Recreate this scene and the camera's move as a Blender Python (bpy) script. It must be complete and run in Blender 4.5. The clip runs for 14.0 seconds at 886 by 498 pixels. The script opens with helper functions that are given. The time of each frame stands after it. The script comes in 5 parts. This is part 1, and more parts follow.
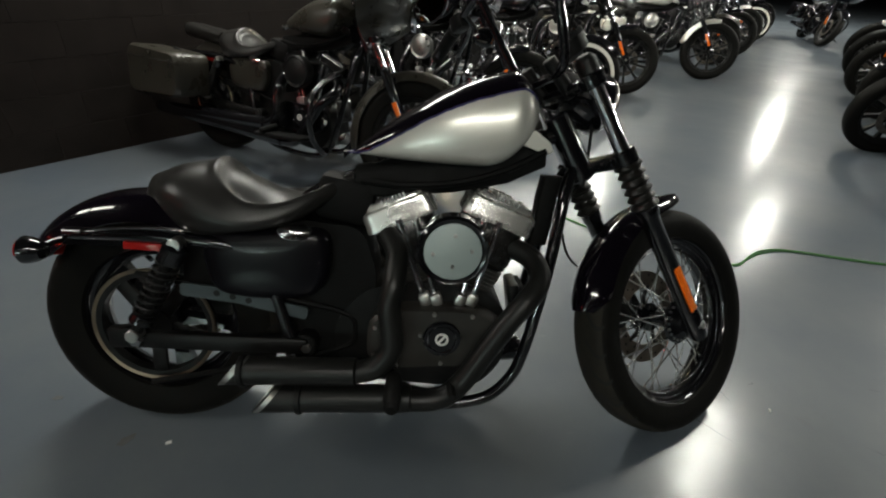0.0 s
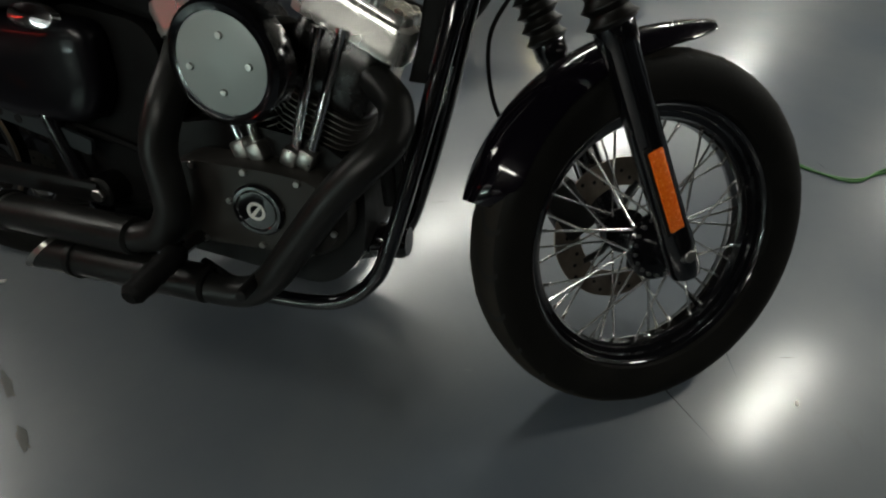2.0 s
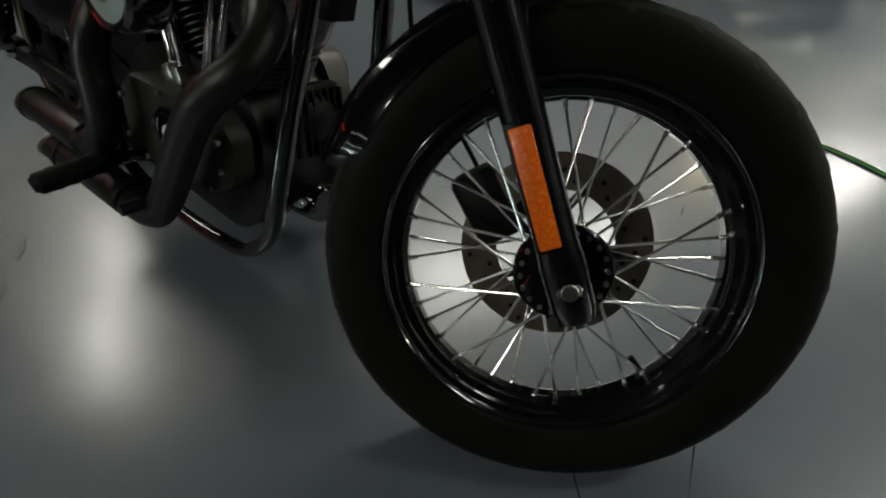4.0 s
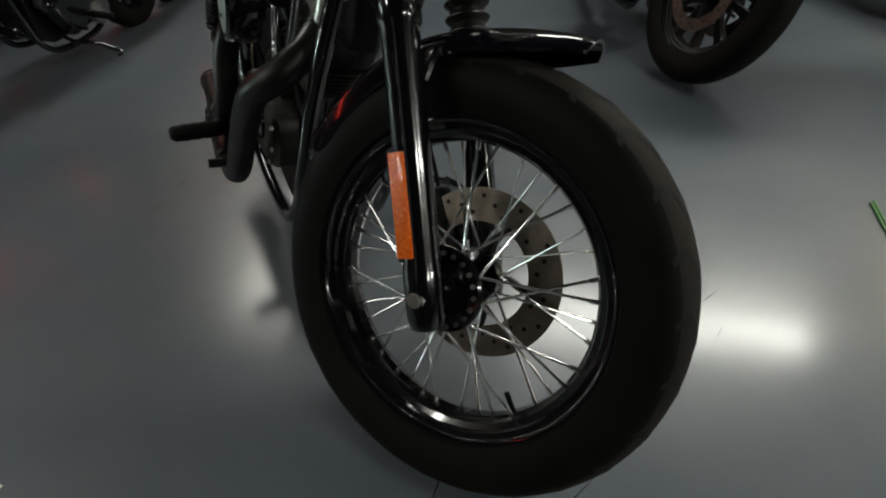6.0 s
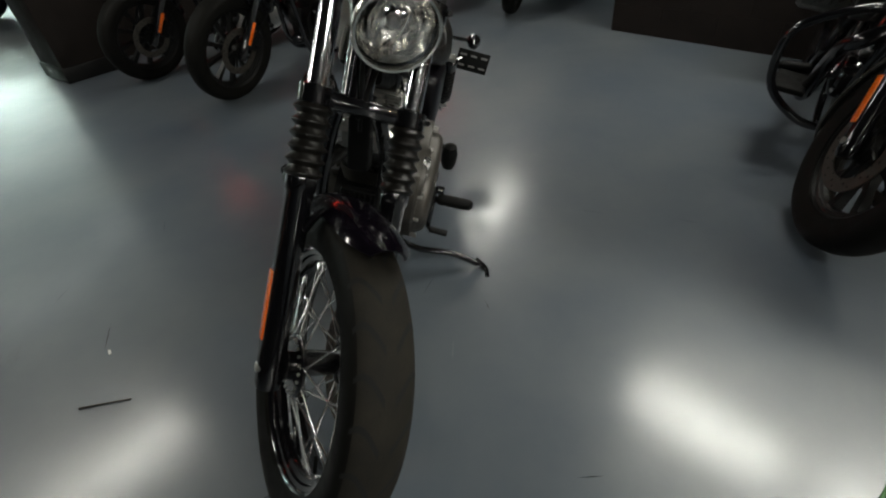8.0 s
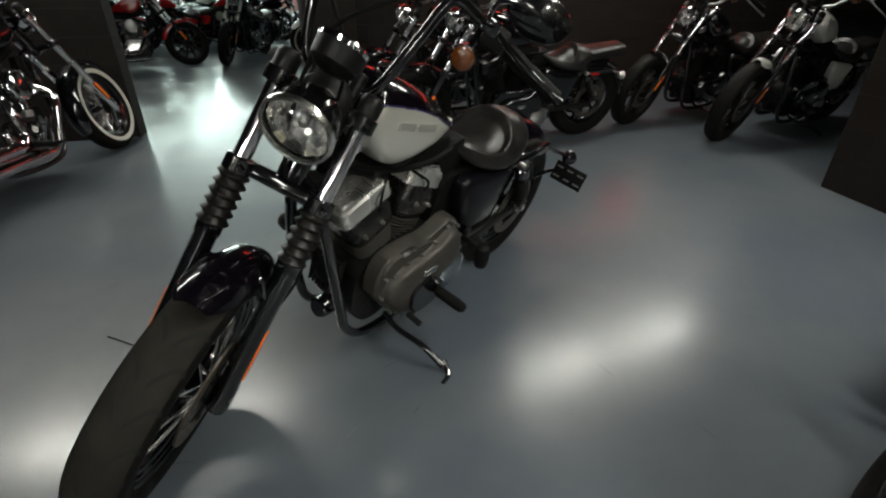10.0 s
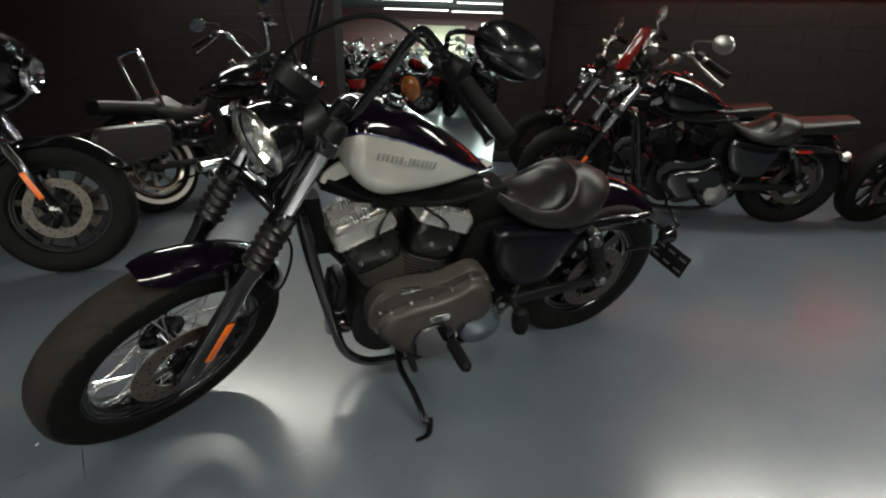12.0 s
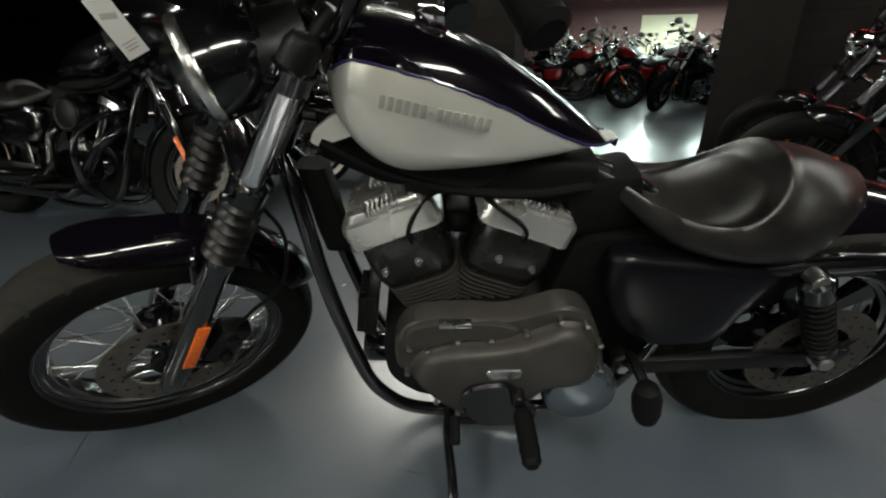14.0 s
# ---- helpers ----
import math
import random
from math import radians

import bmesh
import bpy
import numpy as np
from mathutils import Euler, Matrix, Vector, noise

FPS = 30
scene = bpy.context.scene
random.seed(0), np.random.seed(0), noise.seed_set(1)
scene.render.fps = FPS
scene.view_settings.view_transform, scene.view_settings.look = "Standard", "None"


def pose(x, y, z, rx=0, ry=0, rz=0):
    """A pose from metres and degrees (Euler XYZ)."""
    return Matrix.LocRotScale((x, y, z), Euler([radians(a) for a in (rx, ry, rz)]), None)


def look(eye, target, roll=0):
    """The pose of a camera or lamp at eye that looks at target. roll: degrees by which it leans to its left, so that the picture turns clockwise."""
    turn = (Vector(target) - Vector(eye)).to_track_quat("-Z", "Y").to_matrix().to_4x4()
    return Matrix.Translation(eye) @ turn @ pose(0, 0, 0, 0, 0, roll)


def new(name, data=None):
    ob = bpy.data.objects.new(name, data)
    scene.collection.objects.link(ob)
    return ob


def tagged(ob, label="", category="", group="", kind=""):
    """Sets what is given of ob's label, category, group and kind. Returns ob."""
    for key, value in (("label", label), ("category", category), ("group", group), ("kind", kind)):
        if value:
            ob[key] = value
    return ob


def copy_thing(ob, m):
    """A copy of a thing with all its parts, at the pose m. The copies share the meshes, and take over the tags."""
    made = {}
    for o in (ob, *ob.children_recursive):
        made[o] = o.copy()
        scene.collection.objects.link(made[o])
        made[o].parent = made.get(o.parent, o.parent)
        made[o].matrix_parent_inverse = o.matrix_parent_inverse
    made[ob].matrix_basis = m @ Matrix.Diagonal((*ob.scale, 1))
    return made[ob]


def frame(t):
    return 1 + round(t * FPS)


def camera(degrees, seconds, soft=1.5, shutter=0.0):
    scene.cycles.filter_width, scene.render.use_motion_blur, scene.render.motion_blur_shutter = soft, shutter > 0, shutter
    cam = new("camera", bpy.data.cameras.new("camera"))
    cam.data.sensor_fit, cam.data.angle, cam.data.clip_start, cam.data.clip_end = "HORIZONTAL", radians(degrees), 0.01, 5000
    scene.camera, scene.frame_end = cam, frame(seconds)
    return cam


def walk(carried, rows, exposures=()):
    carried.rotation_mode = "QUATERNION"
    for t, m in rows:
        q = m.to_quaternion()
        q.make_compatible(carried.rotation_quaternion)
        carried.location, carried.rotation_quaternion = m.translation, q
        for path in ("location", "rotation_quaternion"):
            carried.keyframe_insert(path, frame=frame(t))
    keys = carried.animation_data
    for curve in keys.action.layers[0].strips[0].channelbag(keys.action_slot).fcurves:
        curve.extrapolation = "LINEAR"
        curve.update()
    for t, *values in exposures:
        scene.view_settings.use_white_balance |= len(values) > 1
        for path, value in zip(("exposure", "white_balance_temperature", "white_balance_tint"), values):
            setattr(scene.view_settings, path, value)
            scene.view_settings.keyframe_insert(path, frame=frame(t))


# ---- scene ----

cam = camera(85.7, 14.0, soft=2.1)
PATH = [
    (0, (0.741, -1.13, 1.228), (0.893, 0.564, 0.176), 2.9),
    (0.5, (0.893, -1.043, 1.167), (0.995, 0.584, 0.009), 3.0),
    (1, (1.015, -0.962, 1.084), (1.119, 0.595, -0.167), 4.6),
    (1.5, (1.164, -0.833, 1.015), (1.127, 0.614, -0.366), 4.3),
    (2, (1.279, -0.749, 0.936), (1.027, 0.611, -0.509), 1.3),
    (2.5, (1.41, -0.664, 0.875), (0.92, 0.628, -0.571), -1.1),
    (3, (1.521, -0.609, 0.841), (0.866, 0.621, -0.594), -2.2),
    (3.2, (1.558, -0.586, 0.83), (0.85, 0.613, -0.606), -2.9),
    (5.5, (1.923, -0.355, 0.779), (0.698, 0.498, -0.552), -4.7),
    (6, (2.012, -0.285, 0.828), (0.633, 0.363, -0.468), -6.0),
    (6.5, (2.084, -0.145, 0.911), (0.612, 0.237, -0.387), -8.5),
    (7, (2.119, -0.011, 1.011), (0.627, 0.175, -0.308), -8.8),
    (7.5, (2.16, 0.171, 1.058), (0.63, 0.14, -0.229), -8.2),
    (8, (2.162, 0.336, 1.102), (0.601, 0.139, -0.133), -6.0),
    (8.5, (2.101, 0.517, 1.127), (0.55, 0.132, -0.076), -4.5),
    (9, (2.039, 0.684, 1.143), (0.499, 0.076, 0.021), -4.2),
    (9.2, (2.016, 0.747, 1.15), (0.48, 0.062, 0.067), -2.9),
    (11.3, (1.587, 1.274, 1.104), (0.484, -0.169, 0.302), 1.1),
    (11.5, (1.528, 1.296, 1.091), (0.489, -0.205, 0.307), 1.1),
    (12, (1.397, 1.341, 1.082), (0.532, -0.282, 0.333), 1.36),
    (12.5, (1.267, 1.315, 1.048), (0.575, -0.415, 0.322), 1.34),
    (13, (1.136, 1.21, 1.016), (0.663, -0.603, 0.273), 1.37),
    (13.5, (1.031, 1.101, 0.98), (0.709, -0.75, 0.244), 0.74),
    (14, (0.95, 0.963, 0.915), (0.828, -0.889, 0.146), -0.19),
]
walk(cam, [(t, look(eye, target, roll)) for t, eye, target, roll in PATH], [(0, 0.36), (0.6, 0.12), (1.5, 0.05), (3, -0.08), (5.5, 0.08), (9, 0.15), (11.5, 0.42), (12.5, 0.46), (13.2, 0.46), (14, 0.3)])


# ---- light ----
world = bpy.data.worlds.new("world")
scene.world = world
world.use_nodes = True
world.node_tree.nodes["Background"].inputs[0].default_value = (0.02, 0.022, 0.025, 1)
world.node_tree.nodes["Background"].inputs[1].default_value = 0.1

LAMP_Z = 3.0


def area_lamp(x, y, z, turn, length, width, watts, colour=(1.0, 1.0, 0.9)):
    """A ceiling lamp that shines down, its length along the heading turn (degrees)."""
    data = bpy.data.lights.new("ceiling_lamp_light", "AREA")
    data.shape, data.size, data.size_y, data.energy, data.color = "RECTANGLE", length, width, watts, colour
    ob = new("ceiling_lamp_light", data)
    ob.matrix_world = pose(x, y, z, 0, 0, turn)
    return ob


# ---- materials ----
def material(name, colour, rough=0.5, metal=0.0, coat=0.0, spec=0.5):
    m = bpy.data.materials.new(name)
    m.use_nodes = True
    b = m.node_tree.nodes["Principled BSDF"]
    b.inputs["Base Color"].default_value = (*colour, 1)
    b.inputs["Roughness"].default_value = rough
    b.inputs["Metallic"].default_value = metal
    b.inputs["Coat Weight"].default_value = coat
    b.inputs["Coat Roughness"].default_value = 0.05
    b.inputs["Specular IOR Level"].default_value = spec
    return m


def node(m, kind, **inputs):
    n = m.node_tree.nodes.new(kind)
    for key, value in inputs.items():
        n.inputs[key.replace("_", " ")].default_value = value
    return n


def link(m, a, out, b, into):
    m.node_tree.links.new(a.outputs[out], b.inputs[into])


def grain(m, scale, amount, rough_span=None, bump=0.0, colours=None, detail=6, distance=0.001, room=False):
    """Variation at two scales: colour between two tones, roughness and fine relief."""
    bsdf = m.node_tree.nodes["Principled BSDF"]
    co = node(m, "ShaderNodeTexCoord")
    n1 = node(m, "ShaderNodeTexNoise", Scale=scale, Detail=detail, Roughness=0.6)
    n2 = node(m, "ShaderNodeTexNoise", Scale=scale * 9, Detail=3)
    if room:
        co = node(m, "ShaderNodeNewGeometry")
    for n in (n1, n2):
        link(m, co, "Position" if room else "Object", n, "Vector")
    if colours:
        ramp = node(m, "ShaderNodeMapRange", From_Min=0.5 - amount, From_Max=0.5 + amount)
        link(m, n1, 0, ramp, 0)
        mix = m.node_tree.nodes.new("ShaderNodeMix")
        mix.data_type = "RGBA"
        mix.inputs[6].default_value, mix.inputs[7].default_value = (*colours[0], 1), (*colours[1], 1)
        link(m, ramp, 0, mix, 0)
        m.node_tree.links.new(mix.outputs[2], bsdf.inputs["Base Color"])
    if rough_span:
        mr = node(m, "ShaderNodeMapRange", From_Min=0.3, From_Max=0.7, To_Min=rough_span[0], To_Max=rough_span[1])
        link(m, n1, 0, mr, 0)
        link(m, mr, 0, bsdf, "Roughness")
    if bump:
        b = node(m, "ShaderNodeBump", Strength=bump, Distance=distance)
        link(m, n2, 0, b, "Height")
        link(m, b, 0, bsdf, "Normal")
    return m


BLACK = grain(material("gloss_black_paint", (0.004, 0.004, 0.005), 0.12, coat=1.0, spec=0.3), 4, 0.2, (0.1, 0.2))
SATIN = grain(material("satin_black_metal", (0.005, 0.005, 0.005), 0.38, spec=0.24), 20, 0.2, (0.34, 0.55), 0.15)
WRINKLE = grain(material("wrinkle_black_metal", (0.007, 0.007, 0.007), 0.5, spec=0.3), 60, 0.2, (0.42, 0.6), 0.4, distance=0.0005)
GREY_CASE = grain(material("grey_powder_coat", (0.05, 0.045, 0.039), 0.45, metal=0.3), 25, 0.2, (0.38, 0.55), 0.25, ((0.04, 0.036, 0.031), (0.06, 0.054, 0.047)), distance=0.0005)
DARK_CASE = grain(material("charcoal_powder_coat", (0.022, 0.021, 0.019), 0.48, spec=0.35), 25, 0.2, (0.4, 0.58), 0.3, ((0.018, 0.017, 0.015), (0.028, 0.026, 0.023)), distance=0.0005)
PIPE = grain(material("black_ceramic_pipe", (0.009, 0.009, 0.0085), 0.38, spec=0.3), 12, 0.2, (0.3, 0.48))
CHROME = grain(material("chrome", (0.8, 0.8, 0.81), 0.08, metal=1.0), 5, 0.2, (0.06, 0.12))
HEADBLACK = grain(material("semi_gloss_black_engine_paint", (0.007, 0.0065, 0.006), 0.24, spec=0.5), 20, 0.2, (0.18, 0.32), 0.15)
GUARD = grain(material("dark_grey_guard", (0.05, 0.058, 0.062), 0.4, metal=0.6), 6, 0.2, (0.32, 0.48))
ROCKER = grain(material("polished_rocker_metal", (0.66, 0.65, 0.62), 0.26, metal=0.8), 9, 0.2, (0.2, 0.32))
BEZEL = grain(material("satin_chrome_trim", (0.76, 0.75, 0.71), 0.26, metal=1.0), 6, 0.2, (0.2, 0.3))
GAITER = grain(material("dusty_black_rubber", (0.017, 0.015, 0.012), 0.36, spec=0.4), 20, 0.2, (0.3, 0.45), 0.2, ((0.0045, 0.004, 0.0034), (0.008, 0.007, 0.006)))
SPOKE = material("bright_spoke_steel", (0.86, 0.86, 0.85), 0.22, metal=0.95)
FORKTUBE = grain(material("satin_chrome_tube", (0.8, 0.79, 0.81), 0.1, metal=1.0), 5, 0.2, (0.08, 0.13))
DISCPAINT = grain(material("matt_blue_grey_cover_paint", (0.36, 0.42, 0.41), 0.5, metal=0.15), 5, 0.2, (0.44, 0.56), 0.1, ((0.34, 0.4, 0.39), (0.38, 0.44, 0.43)))
STEEL = grain(material("brushed_steel", (0.45, 0.44, 0.42), 0.32, metal=1.0), 30, 0.2, (0.25, 0.42), 0.1)
BRONZE = grain(material("bronze_tinted_steel", (0.32, 0.26, 0.19), 0.35, metal=1.0), 30, 0.2, (0.28, 0.42))
ALU = grain(material("satin_aluminium", (0.6, 0.6, 0.59), 0.28, metal=1.0), 6, 0.2, (0.24, 0.32))
TYRE = grain(material("tyre_rubber", (0.005, 0.0047, 0.004), 0.6, spec=0.1), 14, 0.25, (0.48, 0.72), 0.3, ((0.0035, 0.0033, 0.003), (0.0075, 0.007, 0.006)), distance=0.0008)
TREAD = grain(material("dusty_tread_rubber", (0.02, 0.018, 0.015), 0.8, spec=0.2), 18, 0.25, (0.65, 0.9), 0.4, ((0.009, 0.008, 0.0066), (0.027, 0.024, 0.019)), distance=0.001)
GROOVE = material("tread_groove", (0.004, 0.004, 0.004), 0.9)
RUBBER = grain(material("black_rubber", (0.005, 0.005, 0.005), 0.6, spec=0.12), 30, 0.2, (0.5, 0.7), 0.3)
LEATHER = grain(material("black_vinyl_seat", (0.011, 0.01, 0.01), 0.36, spec=0.4), 18, 0.2, (0.28, 0.44), 0.35, ((0.008, 0.0075, 0.007), (0.015, 0.014, 0.013)), distance=0.0006)
SILVER = grain(material("silver_metallic_paint", (0.7, 0.69, 0.63), 0.36, metal=0.45, coat=0.8), 900, 0.2, (0.28, 0.36), 0.03, ((0.66, 0.65, 0.595), (0.74, 0.73, 0.67)))
PURPLE = grain(material("midnight_metallic_paint", (0.003, 0.0022, 0.004), 0.3, coat=1.0, spec=0.05), 600, 0.2, (0.15, 0.25), 0, ((0.002, 0.0016, 0.003), (0.0045, 0.003, 0.006)))
SIDEPAINT = grain(material("midnight_satin_paint", (0.003, 0.0026, 0.006), 0.35, coat=0.25, spec=0.15), 300, 0.2, (0.3, 0.4), 0, ((0.0025, 0.0022, 0.0035), (0.0038, 0.0032, 0.005)))
STRIPE = material("violet_pinstripe", (0.02, 0.014, 0.09), 0.3, coat=1.0)
LETTER = material("grey_lettering", (0.42, 0.42, 0.39), 0.45, metal=0.4)
ORANGE = grain(material("amber_reflector", (0.85, 0.16, 0.01), 0.25, coat=0.6), 250, 0.15, (0.2, 0.3), 0.3, ((0.88, 0.115, 0.006), (1.0, 0.21, 0.01)))
ORANGE.node_tree.nodes["Principled BSDF"].inputs["Subsurface Weight"].default_value = 0.05
AMBER = material("amber_lens", (0.13, 0.036, 0.004), 0.12, coat=1.0)
REDLENS = grain(material("red_lens", (0.35, 0.012, 0.01), 0.12, coat=1.0), 60, 0.2, (0.1, 0.2))
REDPAINT = grain(material("red_gloss_paint", (0.32, 0.012, 0.012), 0.15, coat=1.0), 8, 0.2, (0.1, 0.2))
OLIVE = grain(material("dark_olive_satin_paint", (0.03, 0.028, 0.022), 0.3, coat=0.4), 8, 0.2, (0.24, 0.36), 0, ((0.024, 0.022, 0.017), (0.038, 0.035, 0.028)))
WHITEPAINT = grain(material("pearl_white_paint", (0.6, 0.59, 0.56), 0.2, coat=1.0), 8, 0.2, (0.15, 0.25))
BLUEPAINT = grain(material("dark_blue_paint", (0.01, 0.016, 0.05), 0.15, coat=1.0), 8, 0.2, (0.1, 0.2))
PAPER = grain(material("white_card", (0.72, 0.71, 0.68), 0.6), 12, 0.2, (0.5, 0.7))
WHITEWALL = grain(material("whitewall_rubber", (0.6, 0.58, 0.52), 0.6), 12, 0.2, (0.5, 0.7))
GREENWIRE = material("green_cord", (0.05, 0.17, 0.04), 0.45)
DOME = grain(material("blue_grey_metal", (0.24, 0.28, 0.31), 0.2, metal=0.85), 5, 0.2, (0.18, 0.22))
BOWL = grain(material("faceted_reflector", (0.92, 0.91, 0.87), 0.13, metal=1.0), 6, 0.2, (0.11, 0.15))
RED_SCREEN = material("red_tinted_acrylic", (0.2, 0.012, 0.01), 0.08, coat=1.0)
FIN = grain(material("fin_edge_metal", (0.12, 0.115, 0.105), 0.36, metal=0.7), 20, 0.2, (0.35, 0.5))
DISC = grain(material("worn_brake_steel", (0.2, 0.18, 0.16), 0.36, metal=0.9), 30, 0.2, (0.3, 0.45), 0.1, ((0.17, 0.14, 0.115), (0.29, 0.25, 0.21)))
# darker copy of the brake steel, the weak light put into its colour
SHADED_DISC = grain(material("shaded_brake_steel", (0.1, 0.09, 0.08), 0.42, metal=0.8), 30, 0.2, (0.36, 0.5), 0.1, ((0.08, 0.07, 0.06), (0.13, 0.115, 0.1)))
GLASS = bpy.data.materials.new("clear_lens")
GLASS.use_nodes = True
GLASS.node_tree.nodes.clear()
glass_out = GLASS.node_tree.nodes.new("ShaderNodeOutputMaterial")
glass_mix = GLASS.node_tree.nodes.new("ShaderNodeMixShader")
glass_gloss = GLASS.node_tree.nodes.new("ShaderNodeBsdfGlossy")
glass_clear = GLASS.node_tree.nodes.new("ShaderNodeBsdfTransparent")
glass_gloss.inputs["Roughness"].default_value = 0.05
glass_mix.inputs[0].default_value = 0.17
GLASS.node_tree.links.new(glass_clear.outputs[0], glass_mix.inputs[1])
GLASS.node_tree.links.new(glass_gloss.outputs[0], glass_mix.inputs[2])
GLASS.node_tree.links.new(glass_mix.outputs[0], glass_out.inputs[0])
NEON = material("red_neon", (0.5, 0.02, 0.02), 0.4)
NEON.node_tree.nodes["Principled BSDF"].inputs["Emission Color"].default_value = (1.0, 0.05, 0.03, 1)
NEON.node_tree.nodes["Principled BSDF"].inputs["Emission Strength"].default_value = 5.0
MIRROR = material("mirror_chrome", (0.9, 0.9, 0.9), 0.02, metal=1.0)
TUBE = material("lit_tube", (0.9, 0.9, 0.9), 0.5)
TUBE.node_tree.nodes["Principled BSDF"].inputs["Emission Color"].default_value = (1.0, 0.97, 0.9, 1)
TUBE.node_tree.nodes["Principled BSDF"].inputs["Emission Strength"].default_value = 3.0
WHITE_METAL = material("white_enamel", (0.7, 0.7, 0.68), 0.4)


# ---- mesh helpers ----
class Geo:
    """Collects vertices and faces of one part."""

    def __init__(self):
        self.v, self.f = [], []

    def add(self, verts, faces):
        n = len(self.v)
        self.v += [tuple(p) for p in verts]
        self.f += [tuple(i + n for i in face) for face in faces]
        return self

    def moved(self, m):
        self.v = [tuple(m @ Vector(p)) for p in self.v]
        return self

    def mesh(self, name, mat, angle=35):
        me = bpy.data.meshes.new(name)
        me.from_pydata(self.v, [], self.f)
        for mm in mat if isinstance(mat, (list, tuple)) else [mat]:
            me.materials.append(mm)
        bm = bmesh.new()
        bm.from_mesh(me)
        bmesh.ops.recalc_face_normals(bm, faces=bm.faces)
        bm.to_mesh(me)
        bm.free()
        for p in me.polygons:
            p.use_smooth = True
        me.set_sharp_from_angle(angle=radians(angle))
        return me


def basis(axis):
    a = Vector(axis).normalized()
    side = a.cross(Vector((0, 0, 1)) if abs(a.z) < 0.9 else Vector((1, 0, 0))).normalized()
    return a, side, a.cross(side)


def curve_points(points, steps=6):
    """A smooth line through the points (Catmull-Rom)."""
    p = [Vector(q) for q in points]
    if len(p) < 3:
        return p
    p = [2 * p[0] - p[1], *p, 2 * p[-1] - p[-2]]
    out = []
    for i in range(1, len(p) - 2):
        for k in range(steps):
            t = k / steps
            a, b, c, d = p[i - 1], p[i], p[i + 1], p[i + 2]
            out.append(0.5 * ((2 * b) + (c - a) * t + (2 * a - 5 * b + 4 * c - d) * t * t + (3 * b - a - 3 * c + d) * t**3))
    return out + [p[-2]]


def tube(points, radius, segs=12, steps=6, geo=None, ends=True):
    """A round bar along a smooth line; radius is one number or a function of 0..1."""
    line = curve_points(points, steps)
    geo = geo or Geo()
    rings, side = [], None
    for i, p in enumerate(line):
        d = (line[min(i + 1, len(line) - 1)] - line[max(i - 1, 0)]).normalized()
        side = basis(d)[1] if side is None else (side - d * side.dot(d)).normalized()
        up = d.cross(side)
        r = radius(i / (len(line) - 1)) if callable(radius) else radius
        rings.append([p + r * (math.cos(a) * side + math.sin(a) * up) for a in np.linspace(0, 2 * math.pi, segs, endpoint=False)])
    verts = [q for ring in rings for q in ring]
    faces = [(i * segs + k, i * segs + (k + 1) % segs, (i + 1) * segs + (k + 1) % segs, (i + 1) * segs + k) for i in range(len(rings) - 1) for k in range(segs)]
    if ends:
        faces += [tuple(range(segs))[::-1], tuple((len(rings) - 1) * segs + k for k in range(segs))]
    return geo.add(verts, faces)


def lathe(profile, centre, axis, segs=32, geo=None, closed=False):
    """A turned body: profile rows (radius, height along the axis)."""
    geo = geo or Geo()
    a, s, u = basis(axis)
    c = Vector(centre)
    rows = [[c + a * h + r * (math.cos(t) * s + math.sin(t) * u) for t in np.linspace(0, 2 * math.pi, segs, endpoint=False)] for r, h in profile]
    n = len(rows)
    pairs = [(i, i + 1) for i in range(n - 1)] + ([(n - 1, 0)] if closed else [])
    faces = [(i * segs + k, i * segs + (k + 1) % segs, j * segs + (k + 1) % segs, j * segs + k) for i, j in pairs for k in range(segs)]
    if not closed:
        if profile[0][0] > 1e-4:
            faces.append(tuple(range(segs)))
        if profile[-1][0] > 1e-4:
            faces.append(tuple((n - 1) * segs + k for k in range(segs)))
    return geo.add([q for row in rows for q in row], faces)


def rod(a, b, r, segs=10, geo=None, bevel=0.15):
    """A straight round bar with eased ends."""
    a, b = Vector(a), Vector(b)
    h = (b - a).length
    e = min(r * bevel, h * 0.2)
    return lathe([(r - e, 0), (r, e), (r, h - e), (r - e, h)], a, b - a, segs, geo)


def box(centre, size, turn=(0, 0, 0), bevel=0.0, geo=None):
    """A block with eased edges."""
    geo = geo or Geo()
    bm = bmesh.new()
    bmesh.ops.create_cube(bm, size=1)
    bmesh.ops.scale(bm, vec=size, verts=bm.verts)
    if bevel:
        bmesh.ops.bevel(bm, geom=bm.edges[:], offset=min(bevel, min(size) * 0.45), segments=2, affect="EDGES", profile=0.5)
    bm.transform(pose(*centre, *turn))
    bm.verts.index_update()
    geo.add([v.co[:] for v in bm.verts], [[v.index for v in f.verts] for f in bm.faces])
    bm.free()
    return geo


def loft(rings, geo=None, caps=True):
    geo = geo or Geo()
    n = len(rings[0])
    faces = [(i * n + k, i * n + (k + 1) % n, (i + 1) * n + (k + 1) % n, (i + 1) * n + k) for i in range(len(rings) - 1) for k in range(n)]
    if caps:
        faces += [tuple(range(n)), tuple((len(rings) - 1) * n + k for k in range(n))]
    return geo.add([q for ring in rings for q in ring], faces)


